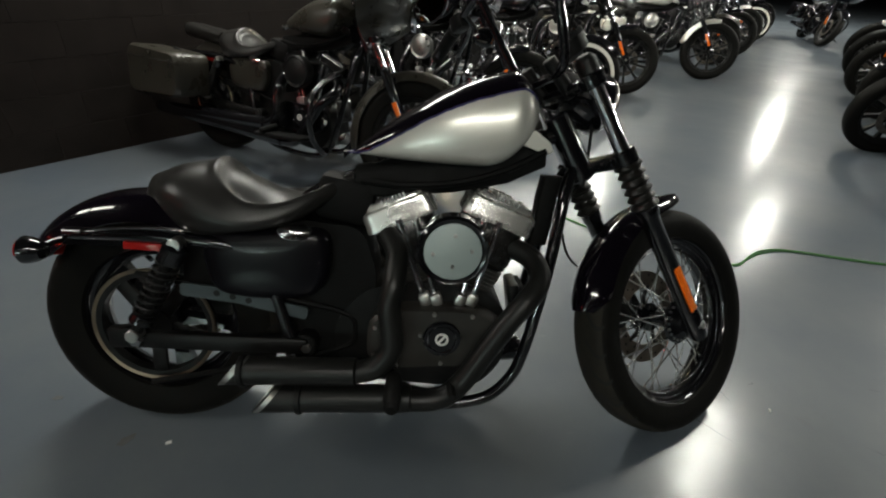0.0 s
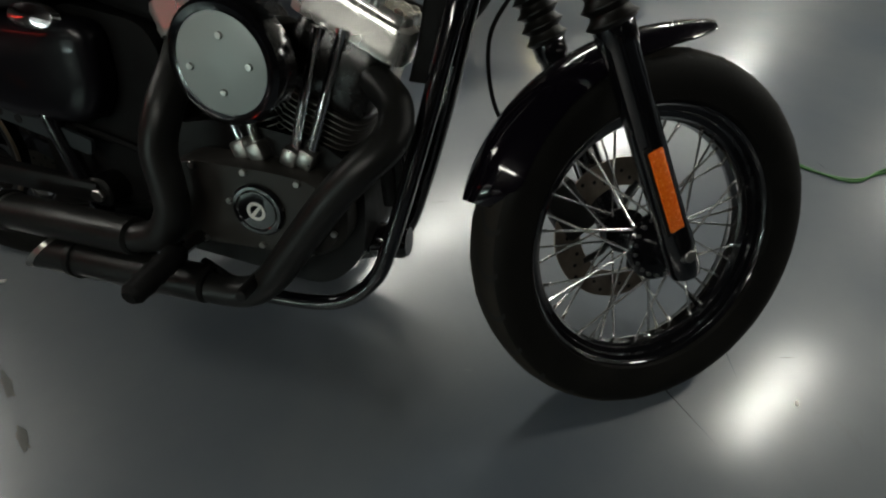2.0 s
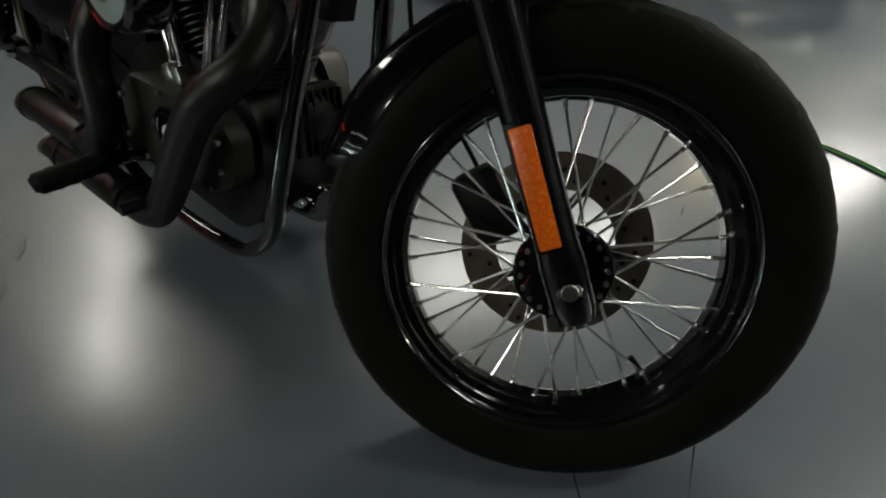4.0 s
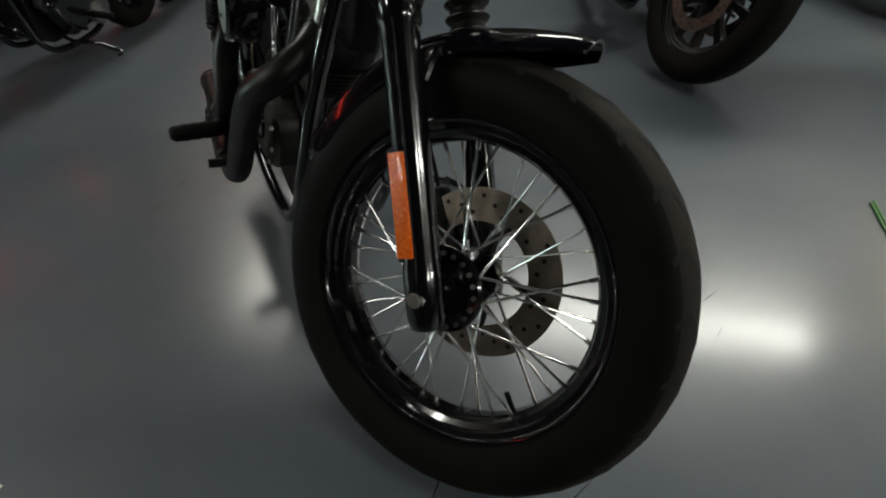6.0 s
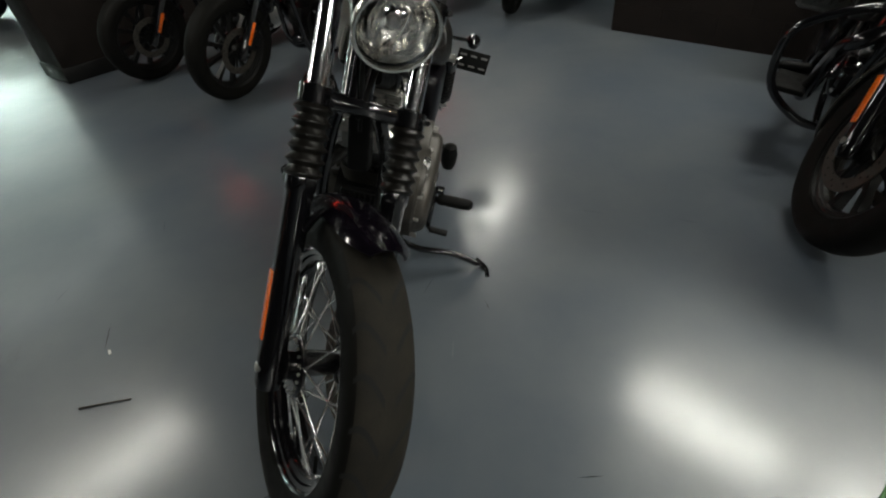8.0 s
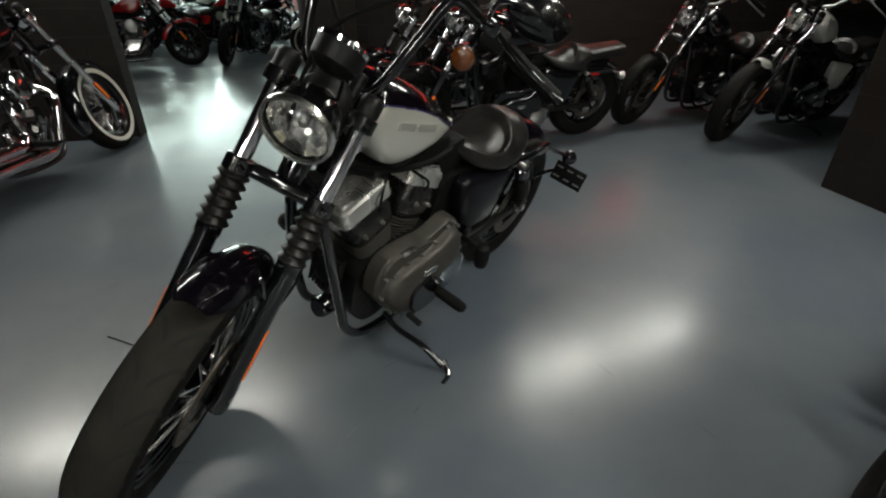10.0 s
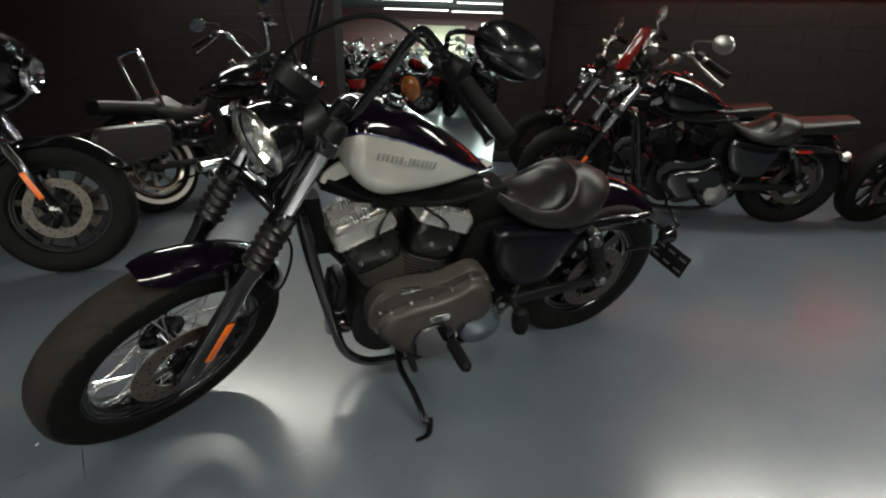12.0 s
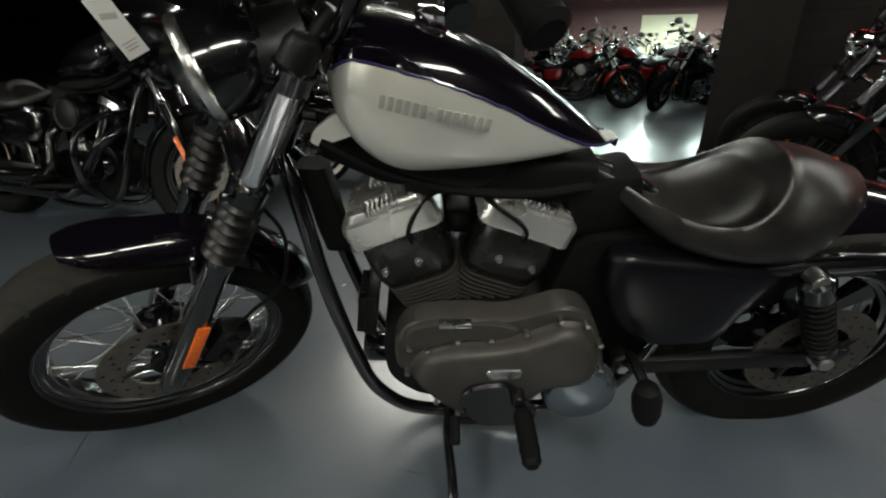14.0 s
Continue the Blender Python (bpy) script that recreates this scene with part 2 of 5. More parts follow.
def plate(outline, y0, y1, geo=None, bevel=0.0):
    """A flat plate: outline of (x, z) between two y."""
    geo = geo or Geo()
    n = len(outline)
    if not bevel:
        return geo.add([(x, y0, z) for x, z in outline] + [(x, y1, z) for x, z in outline],
                       [tuple(range(n)), tuple(range(n, 2 * n))] + [(k, (k + 1) % n, n + (k + 1) % n, n + k) for k in range(n)])
    cx, cz = sum(p[0] for p in outline) / n, sum(p[1] for p in outline) / n
    size = max(math.hypot(x - cx, z - cz) for x, z in outline)
    k = 1 - bevel / size
    small = [(cx + (x - cx) * k, cz + (z - cz) * k) for x, z in outline]
    e = bevel if y1 > y0 else -bevel
    rings = [[(x, y0, z) for x, z in outline], [(x, y1 - e, z) for x, z in outline], [(x, y1, z) for x, z in small]]
    return loft(rings, geo)


def rounded(points, radius, steps=5):
    """A closed outline with rounded corners."""
    out, n = [], len(points)
    for i in range(n):
        p, a, b = Vector(points[i]), Vector(points[i - 1]), Vector(points[(i + 1) % n])
        da, db = (a - p), (b - p)
        r = min(radius, da.length * 0.45, db.length * 0.45)
        s, e = p + da.normalized() * r, p + db.normalized() * r
        for k in range(steps + 1):
            t = k / steps
            out.append(tuple((1 - t) ** 2 * s + 2 * t * (1 - t) * p + t * t * e))
    return out


def part(name, geo, mat, parent, label="", angle=35):
    """One mesh object under a thing or a part."""
    me = geo if isinstance(geo, bpy.types.Mesh) else geo.mesh(name, mat, angle)
    ob = new(name, me)
    ob.parent = parent
    if label:
        tagged(ob, label)
    return ob


def thing(name, label, category, group="", m=None, kind=""):
    ob = new(name)
    ob.empty_display_size = 0.1
    if m is not None:
        ob.matrix_basis = m
    return tagged(ob, label, category, group, kind)


# ---- motorcycles: x forward, y to the rider's left, z up, from the rear tyre's contact ----
RAKE = radians(30)
FORK_UP = Vector((-math.sin(RAKE), 0, math.cos(RAKE)))
FORK_AHEAD = Vector((math.cos(RAKE), 0, math.sin(RAKE)))
Y_AXIS = Vector((0, 1, 0))


def wheel(root, m, radius, width, rim, style, name, whitewall=False, detail=1):
    """A wheel about the y axis at the pose m: rim (the part) with tyre, hub, spokes."""
    w = width / 2
    lip = [(rim, -w * 0.62), (rim + 0.006, -w * 0.66), (rim + 0.006, -w * 0.58), (rim - 0.006, -w * 0.5), (rim - 0.02, -w * 0.28), (rim - 0.026, 0),
           (rim - 0.02, w * 0.28), (rim - 0.006, w * 0.5), (rim + 0.006, w * 0.58), (rim + 0.006, w * 0.66), (rim - 0.003, w * 0.63), (rim - 0.007, w * 0.57), (rim - 0.008, w * 0.5), (rim - 0.016, w * 0.46), (rim - 0.018, w * 0.37),
           (rim - 0.027, w * 0.31), (rim - 0.029, w * 0.2), (rim - 0.033, w * 0.12), (rim - 0.033, -w * 0.12), (rim - 0.029, -w * 0.2), (rim - 0.027, -w * 0.31),
           (rim - 0.018, -w * 0.37), (rim - 0.016, -w * 0.46), (rim - 0.008, -w * 0.5), (rim - 0.007, -w * 0.57), (rim - 0.003, -w * 0.63)]
    ob = part(name, lathe(lip, (0, 0, 0), Y_AXIS, 64, closed=True), STEEL if style == "chrome" else SATIN if style == "cast" else BLACK, root)
    ob.matrix_basis = m
    prof = []
    for k in range(33):
        a = math.pi * k / 32
        c, s = math.cos(a), math.sin(a)
        prof.append((rim + 0.002 + (radius - rim - 0.002) * abs(s) ** 0.62, -w * (0.72 + 0.28 * abs(s) ** 0.5) * math.copysign(abs(c) ** 0.8, c)))
    prof += [(rim - 0.004, w * 0.55), (rim - 0.004, -w * 0.55)]
    tyre = part("tyre", lathe(prof, (0, 0, 0), Y_AXIS, 144 if detail == 2 else 72, closed=True), TYRE, ob)
    tyre.data.materials.append(TREAD)
    for p in tyre.data.polygons if detail == 2 else ():
        c = p.center
        if math.hypot(c.x, c.z) > rim + 0.002 + (radius - rim - 0.002) * 0.82:
            p.material_index = 1
    if detail == 2:
        cuts = Geo()
        for k in range(26):
            a0 = 2 * math.pi * k / 26
            for sg in (-1, 1):
                rows = []
                for i in range(7):
                    u = i / 6
                    across = sg * (0.08 + 0.72 * u)
                    a = a0 + sg * 0.06 + 0.13 * math.sin(u * 2.2) + (0.0 if sg > 0 else math.pi / 26)
                    s_ = math.sqrt(max(0.0, 1 - across**2))
                    r = rim + 0.002 + (radius - rim - 0.002) * s_**0.62 + 0.001
                    y = w * (0.72 + 0.28 * s_**0.5) * math.copysign(abs(across) ** 0.8, across)
                    wd = 0.0078 / r * (1 - 0.4 * u)
                    rows.append([(r * math.cos(a + d), y, r * math.sin(a + d)) for d in (-wd, wd)])
                n0 = len(cuts.v)
                cuts.add([p for row in rows for p in row], [(2 * i, 2 * i + 1, 2 * i + 3, 2 * i + 2) for i in range(6)])
        tagged(part("tread_pattern", cuts, GROOVE, ob), kind="stuff")
    if whitewall:
        for sg in (-1, 1):
            part("whitewall", lathe([(rim + 0.02, sg * (w * 0.93)), (rim + 0.05, sg * (w * 1.005)), (rim + 0.05, sg * (w * 0.99)), (rim + 0.02, sg * (w * 0.9))], (0, 0, 0), Y_AXIS, 64, closed=True), WHITEWALL, ob)
    if style == "laced":
        hub = lathe([(0.012, -0.085), (0.03, -0.08), (0.03, -0.05), (0.026, -0.04), (0.024, 0.04), (0.045, 0.046), (0.045, 0.06), (0.02, 0.066)], (0, 0, 0), Y_AXIS, 28)
        lathe([(0.024, -0.062), (0.062, -0.058), (0.066, -0.054), (0.066, -0.048), (0.062, -0.045), (0.026, -0.042)], (0, 0, 0), Y_AXIS, 36, hub)
        part("hub", hub, BLACK, ob)
        bolt = lathe([(0.0035, -0.0625), (0.0035, -0.058), (0.001, -0.0575)], (0.056, 0, 0), Y_AXIS, 6).mesh("hub_rivet", STEEL)
        for k in range(20 if detail == 2 else 0):
            part("rivet", bolt, STEEL, ob).matrix_basis = pose(0, 0, 0, 0, k * 18, 0)
        # crossed spokes, forty of them
        meshes = []
        for side in (-1, 1):
            for lean in (-1, 1):
                r0, r1 = (0.058 if side < 0 else 0.042), rim - 0.026
                da = radians(26) * lean
                a = Vector((r0 * math.cos(da), side * 0.053, r0 * math.sin(da)))
                b = Vector((r1 * math.cos(0), side * 0.008, r1 * 0.0))
                g = rod(a, b, 0.0023, 8)
                c = b + (a - b).normalized() * 0.018
                rod(b, c, 0.0036, 6, g)
                meshes.append(g)
        if detail == 2:
            meshes = [g.mesh("spoke", SPOKE) for g in meshes]
            for k in range(40):
                part("spoke", meshes[k % 4], SPOKE, ob).matrix_basis = pose(0, 0, 0, 0, k * 9 + 3, 0)
        else:
            all_spokes = Geo()
            for k in range(40):
                all_spokes.add(meshes[k % 4].v, meshes[k % 4].f)
                all_spokes.moved(pose(0, 0, 0, 0, 9, 0))
            tagged(part("spoke_lacing", all_spokes, SPOKE, ob), kind="stuff")
        part("valve_stem", rod((rim - 0.03, 0.004, 0), (rim - 0.062, 0.006, 0), 0.0045, 8).moved(pose(0, 0, 0, 0, 40, 0)), RUBBER, ob)
    else:
        n = {"cast": 10, "five": 5, "chrome": 9}[style]
        part("hub", lathe([(0.014, -0.08), (0.045, -0.07), (0.05, -0.05), (0.03, -0.03), (0.03, 0.03), (0.05, 0.05), (0.045, 0.07), (0.014, 0.08)], (0, 0, 0), Y_AXIS, 28), ob.data.materials[0], ob)
        r0, r1 = 0.03, rim - 0.024
        a = 0.011 if n > 6 else 0.02
        rings = [[(r, s1 * d, s2 * b) for s1, s2 in ((-1, -1), (1, -1), (1, 1), (-1, 1))] for r, d, b in ((r0, 0.022, a * 1.3), ((r0 + r1) / 2, 0.012, a * 0.9), (r1, 0.018, a * 1.4))]
        spoke = loft(rings).mesh("wheel_spoke", ob.data.materials[0])
        if detail:
            for k in range(n):
                part("spoke", spoke, None, ob).matrix_basis = pose(0, 0, 0, 0, k * 360 / n + 9, 0)
        else:
            g = Geo()
            for k in range(n):
                loft(rings, g)
                g.moved(pose(0, 0, 0, 0, 360 / n, 0))
            part("spoke_star", g, ob.data.materials[0], ob)
    return ob


def brake_disc(parent, radius, y, detail=1, steel=None):
    """A drilled and slotted disc with a black carrier."""
    inner = radius * (0.62 if detail == 2 else 0.7)
    g = lathe([(inner, y - 0.0025), (radius, y - 0.0025), (radius, y + 0.0025), (inner, y + 0.0025)], (0, 0, 0), Y_AXIS, 60, closed=True)
    ob = part("brake_disc", g, steel or (DISC if detail == 2 else SHADED_DISC), parent, "drilled steel brake disc")
    holes = Geo()
    for k in range(36 if detail else 0):
        a = k * math.pi / 18
        r = radius * (0.72, 0.82, 0.91)[k % 3]
        lathe([(0.0042, 0), (0.0042, 0.0003)], (r * math.cos(a), y - 0.003 if y > 0 else y - 0.003, r * math.sin(a)), (0, 1, 0), 8, holes)
        lathe([(0.0042, 0), (0.0042, 0.0003)], (r * math.cos(a), y + 0.0027, r * math.sin(a)), (0, 1, 0), 8, holes)
    if detail:
        tagged(part("hole_pattern", holes, SATIN, ob), kind="stuff")
    arm = Geo()
    for k in range(5):
        tube([(0.03, y, 0), (0.055, y, 0.018), (radius * 0.68, y, 0.012)], 0.007, 8, 4, arm)
        arm.moved(pose(0, 0, 0, 0, 72, 0))
    lathe([(0.02, y - 0.006), (0.042, y - 0.006), (0.042, y + 0.006), (0.02, y + 0.006)], (0, 0, 0), Y_AXIS, 24, arm)
    part("carrier", arm, SATIN, ob)
    return ob


def tank(root, paint, panel=None, x0=0.592, x1=1.075, top=0.945, half=0.112, low=0.752):
    """The teardrop fuel tank; panel is the paint of its lower sides, parted from the top along a rising line."""
    n_low, n_up, rows_low, rows_up, edge = 9, 10, [], [], []
    for i in range(41):
        t = i / 40
        x = x0 + (x1 - x0) * t
        front = max(0, (t - 0.86) / 0.14)
        hw = half * (math.sin(math.pi / 2 * min(1, t * 1.25 + 0.06)) ** 0.8) * math.sqrt(max(0.0, 1 - 0.8 * front**2.6))
        zt = low + 0.004 + (top - low) * (1 - (1 - min(1, t * 1.1)) ** 1.75) * (1 - 0.3 * front**2)
        zb = low - 0.002 + 0.028 * (1 - t) ** 2.5 + 0.068 * (max(0.0, t - 0.72) / 0.22) ** 2.2
        mid = zb + 0.4 * (zt - zb)
        border = zb + (zt - zb) * max(0.06, 0.79 * (1 - math.exp(-max(0, t - 0.02) / 0.21)))
        fine = []
        for k in range(121):
            a = -math.pi / 2 + math.pi * k / 120
            c, s = max(0.0, math.cos(a)), math.sin(a)
            up = (zt - mid) if s > 0 else (mid - zb)
            fine.append((hw * c ** (0.72 if s > 0 else 0.5), mid + up * math.copysign(abs(s) ** (0.9 if s > 0 else 0.5), s)))
        cut = min(range(121), key=lambda k: abs(fine[k][1] - border))
        lo = [fine[round(cut * k / n_low)] for k in range(n_low + 1)]
        hi = [fine[round(cut + (120 - cut) * k / n_up)] for k in range(n_up + 1)]
        rows_low.append([(x, y, z) for y, z in lo])
        rows_up.append([(x, y, z) for y, z in hi])
        edge.append((x, fine[cut][0] + 0.0008, fine[cut][1]))

    def skin(rows, sg):
        m = len(rows[0])
        return [(x, sg * y, z) for r in rows for x, y, z in r], [(i * m + k, i * m + k + 1, (i + 1) * m + k + 1, (i + 1) * m + k) for i in range(len(rows) - 1) for k in range(m - 1)]

    body = Geo()
    for sg in (-1, 1):
        body.add(*skin(rows_up, sg))
        for r in (rows_up[0], rows_up[-1]):
            body.add([(x, sg * y, z) for x, y, z in r] + [(x, 0, r[0][2]) for x, y, z in r[:1]], [tuple(range(len(r) + 1))])
        if not panel:
            body.add(*skin(rows_low, sg))
            for r in (rows_low[0], rows_low[-1]):
                body.add([(x, sg * y, z) for x, y, z in r] + [(x, 0, r[-1][2]) for x, y, z in r[:1]], [tuple(range(len(r) + 1))])
    ob = part("fuel_tank", body, paint, root, "dark violet-black metallic upper tank" if panel else "", angle=60)
    if panel:
        for sg in (-1, 1):
            g = Geo().add(*skin(rows_low, sg))
            for r in (rows_low[0], rows_low[-1]):
                g.add([(x, sg * y, z) for x, y, z in r] + [(x, 0, r[-1][2]) for x, y, z in r[:1]], [tuple(range(len(r) + 1))])
            part("tank_panel", g, panel, ob, "satin silver lower tank panel", angle=60)
            part("pinstripe", tube([(x, sg * y, z) for x, y, z in edge[1:-1]], 0.0026, 6, 1), STRIPE, ob, "thin violet pinstripe")
    return ob


def letters(text, size, m, mat, parent, name="lettering", squeeze=1.0):
    """Raised lettering from the built-in font."""
    data = bpy.data.curves.new("letters", "FONT")
    data.body, data.size, data.extrude, data.align_x = text, size, 0.0004, "CENTER"
    tmp = new("letters", data)
    bpy.context.view_layer.update()
    me = bpy.data.meshes.new_from_object(tmp.evaluated_get(bpy.context.evaluated_depsgraph_get()))
    bpy.data.objects.remove(tmp)
    me.transform(m @ Matrix.Diagonal((squeeze, 1, 1, 1)))
    me.materials.clear()
    me.materials.append(mat)
    ob = new(name, me)
    ob.parent = parent
    return ob


def fender(root, centre, radius, half, a0, a1, mat, name, drop=0.05, tip=0.5, bill=0.0):
    """A mudguard over a wheel from angle a0 to a1 (degrees, 0 ahead, 90 up)."""
    outer, n = [], 28
    rings = []
    for i in range(n + 1):
        t = i / n
        a = radians(a0 + (a1 - a0) * t)
        end = min(t, 1 - t)
        h = half * (tip + (1 - tip) * min(1, end / 0.12) ** 0.5)
        ring = []
        for layer in (0, 1):
            pts = []
            for k in range(11):
                q = -1 + 2 * k / 10
                r = radius + bill * max(0, 1 - t * 3) ** 2 - layer * 0.004 - drop * (1 if not bill else 0.35 + 0.9 * t) * abs(q) ** 3.2 * (0.5 + 0.5 * min(1, end / 0.1)) - 0.012 * q * q
                pts.append((centre[0] + r * math.cos(a), centre[1] + (h - layer * 0.004) * q / (1 + 0.08 * abs(q) ** 6), centre[2] + r * math.sin(a)))
            ring += pts if layer == 0 else pts[::-1]
        rings.append(ring)
    return part(name, loft(rings), mat, root, angle=50)


def gaiter(a, b, r):
    """A bellows between two points."""
    n, rows = 6, []
    h = (Vector(b) - Vector(a)).length
    for k in range(n):
        z = h * k / n
        rows += [(r * 0.84, z + h * 0.01), (r * 0.9, z + h * 0.03), (r * 1.13, z + h * 0.075), (r * 1.13, z + h * 0.09), (r * 0.9, z + h * 0.14)]
    return lathe([(r * 0.7, 0), *rows, (r * 0.84, h)], a, Vector(b) - Vector(a), 24)


def shock(root, low, high, mat=SATIN):
    low, high = Vector(low), Vector(high)
    d = (high - low).normalized()
    ob = part("shock_absorber", rod(low, high, 0.014, 14), SATIN, root)
    h = (high - low).length
    a, s, u = basis(d)
    pts = [low + d * (h * (0.2 + 0.6 * k / 90)) + 0.027 * (math.cos(k * 0.628) * s + math.sin(k * 0.628) * u) for k in range(91)]
    part("spring", tube(pts, 0.0045, 7, 1), mat, ob)
    part("spring_cover", lathe([(0.01, 0), (0.03, 0.004), (0.03, 0.045), (0.018, 0.055)], high - d * h * 0.2, d, 20), BLACK, ob)
    part("spring_seat", lathe([(0.018, 0), (0.03, 0.01), (0.026, 0.03), (0.012, 0.035)], low + d * h * 0.12, d, 20), BLACK, ob)
    for p in (low, high):
        part("mount_eye", rod(p - Y_AXIS * 0.02, p + Y_AXIS * 0.02, 0.017, 16), STEEL, ob)
    return ob


def cylinder_stack(root, base, lean, chrome, detail):
    """One finned cylinder with its head and rocker cover; lean in degrees, forward positive."""
    m = pose(base[0], base[1], base[2], 0, lean, 0)
    g = lathe([(0.05, 0), (0.05, 0.15)], (0, 0, 0), (0, 0, 1), 28).moved(m)
    barrel = part("cylinder", g, SATIN, root)
    fin = loft([[(x, y, z) for x, y in rounded([(-0.08, -0.078), (0.08, -0.078), (0.08, 0.078), (-0.08, 0.078)], 0.045, 4)] for z in (0, 0.0026)]).mesh("fin", FIN)
    for k in range(8 if detail == 2 else 0):
        f = part("fin", fin, None, barrel)
        grow = 0.94 + 0.012 * k
        f.matrix_basis = m @ Matrix.Translation((0, 0, 0.004 + k * 0.0115)) @ Matrix.Diagonal((grow, grow, 1, 1))
    if detail < 2:
        part("finned_barrel", lathe([(0.055, 0.0)] + [(0.055 + 0.02 * (k % 2), 0.016 + (k // 2 * 2 + k % 2 * 0.6) * 0.0062) for k in range(22)] + [(0.05, 0.155)], (0, 0, 0), (0, 0, 1), 20).moved(m), SATIN, barrel)
    head = Geo()
    if detail == 2:
        # a bulged black head, wider than the fins below it
        hb = rounded([(-0.084, -0.08), (0.084, -0.08), (0.084, 0.08), (-0.084, 0.08)], 0.04, 5)
        loft([[(x * k, y * j, z) for x, y in hb] for k, j, z in ((0.86, 0.84, 0.088), (0.96, 0.98, 0.096), (1.0, 1.06, 0.115), (1.02, 1.1, 0.15), (1.0, 1.06, 0.185), (0.97, 0.96, 0.207))], head)
    else:
        for k in range(5):
            loft([[(x, y, 0.152 + k * 0.014 + z) for x, y in rounded([(-0.078, -0.078), (0.078, -0.078), (0.078, 0.078), (-0.078, 0.078)], 0.035, 4)] for z in (0, 0.006)], head)
        box((0, 0, 0.185), (0.125, 0.13, 0.075), (0, 0, 0), 0.015, head)
    ob = part("cylinder_head", head.moved(m), HEADBLACK if detail == 2 else SATIN, root, angle=50)
    if detail == 2:
        for x in (0.05, -0.022) if lean > 0 else (0.03, -0.044):
            bolt = lathe([(0.008, 0), (0.008, 0.005), (0.005, 0.006), (0.005, 0.014), (0.003, 0.015)], (x, 0.085, 0.15), (0, 1, 0), 10)
            part("head_bolt", bolt.moved(m), STEEL, ob)
    rb = rounded([(-0.097, -0.074), (0.097, -0.074), (0.097, 0.074), (-0.097, 0.074)], 0.026, 5)
    rings = [[(x * k, y * k, z) for x, y in rb] for k, z in ((1.02, 0.206), (1.02, 0.22), (1.0, 0.224), (1.0, 0.248), (0.96, 0.258), (0.86, 0.263), (0.84, 0.27), (0.78, 0.276))]
    cover = part("rocker_cover", loft(rings).moved(m), chrome, root, "polished rocker cover")
    bolts = Geo()
    for x in (-0.062, 0.062):
        for y in (-0.05, 0.05):
            rod((x, y, 0.262), (x, y, 0.28), 0.007, 8, bolts)
    tagged(part("cover_bolts", bolts.moved(m), STEEL, cover), kind="stuff")
    ribs = Geo()
    for k in range(7):
        box((-0.03 + k * 0.01, -0.05, 0.276), (0.004, 0.04, 0.012), (0, 0, 0), 0.001, ribs)
        box((-0.03 + k * 0.01, 0.05, 0.276), (0.004, 0.04, 0.012), (0, 0, 0), 0.001, ribs)
    if detail == 2:
        tagged(part("cover_ribs", ribs.moved(m), ALU, cover), kind="stuff")
    return m


def side_case(outline, y0, y1, bevel=0.02):
    return plate(rounded(outline, 0.05, 6), y0, y1, None, bevel)


def bulged_case(outline, y0, y1, radius=0.045):
    """A cover whose face swells out from its rim."""
    rim = rounded(outline, radius, 6)
    cx, cz = sum(p[0] for p in rim) / len(rim), sum(p[1] for p in rim) / len(rim)
    d = y1 - y0
    return loft([[(cx + (x - cx) * k, y0 + d * h, cz + (z - cz) * k) for x, z in rim] for k, h in ((1.0, 0.0), (1.0, 0.45), (0.985, 0.6), (0.95, 0.74), (0.86, 0.86), (0.7, 0.94), (0.4, 0.99), (0.12, 1.0))])


# small parts that a motorcycle far off does without
HIDDEN_FAR_OFF = set("reflector_backing axle_nut cover_bolts mount_eye strut_trim timer_ring timer_emblem timer_cover pivot_bolt clamp silencer_tip peg_bracket switch_housing spring_seat spring_cover key_switch ignition_coil horn oil_filter spark_plug_lead foot_lever stand_foot inspection_plate primary_bar tappet_block intake mudguard_brace fork_cap neck_cover pulley_rim carrier gauge_glass bulb_cap valve_stem axle side_reflector belt_guard drive_belt riser rear_tray foot_peg seat_rail".split())


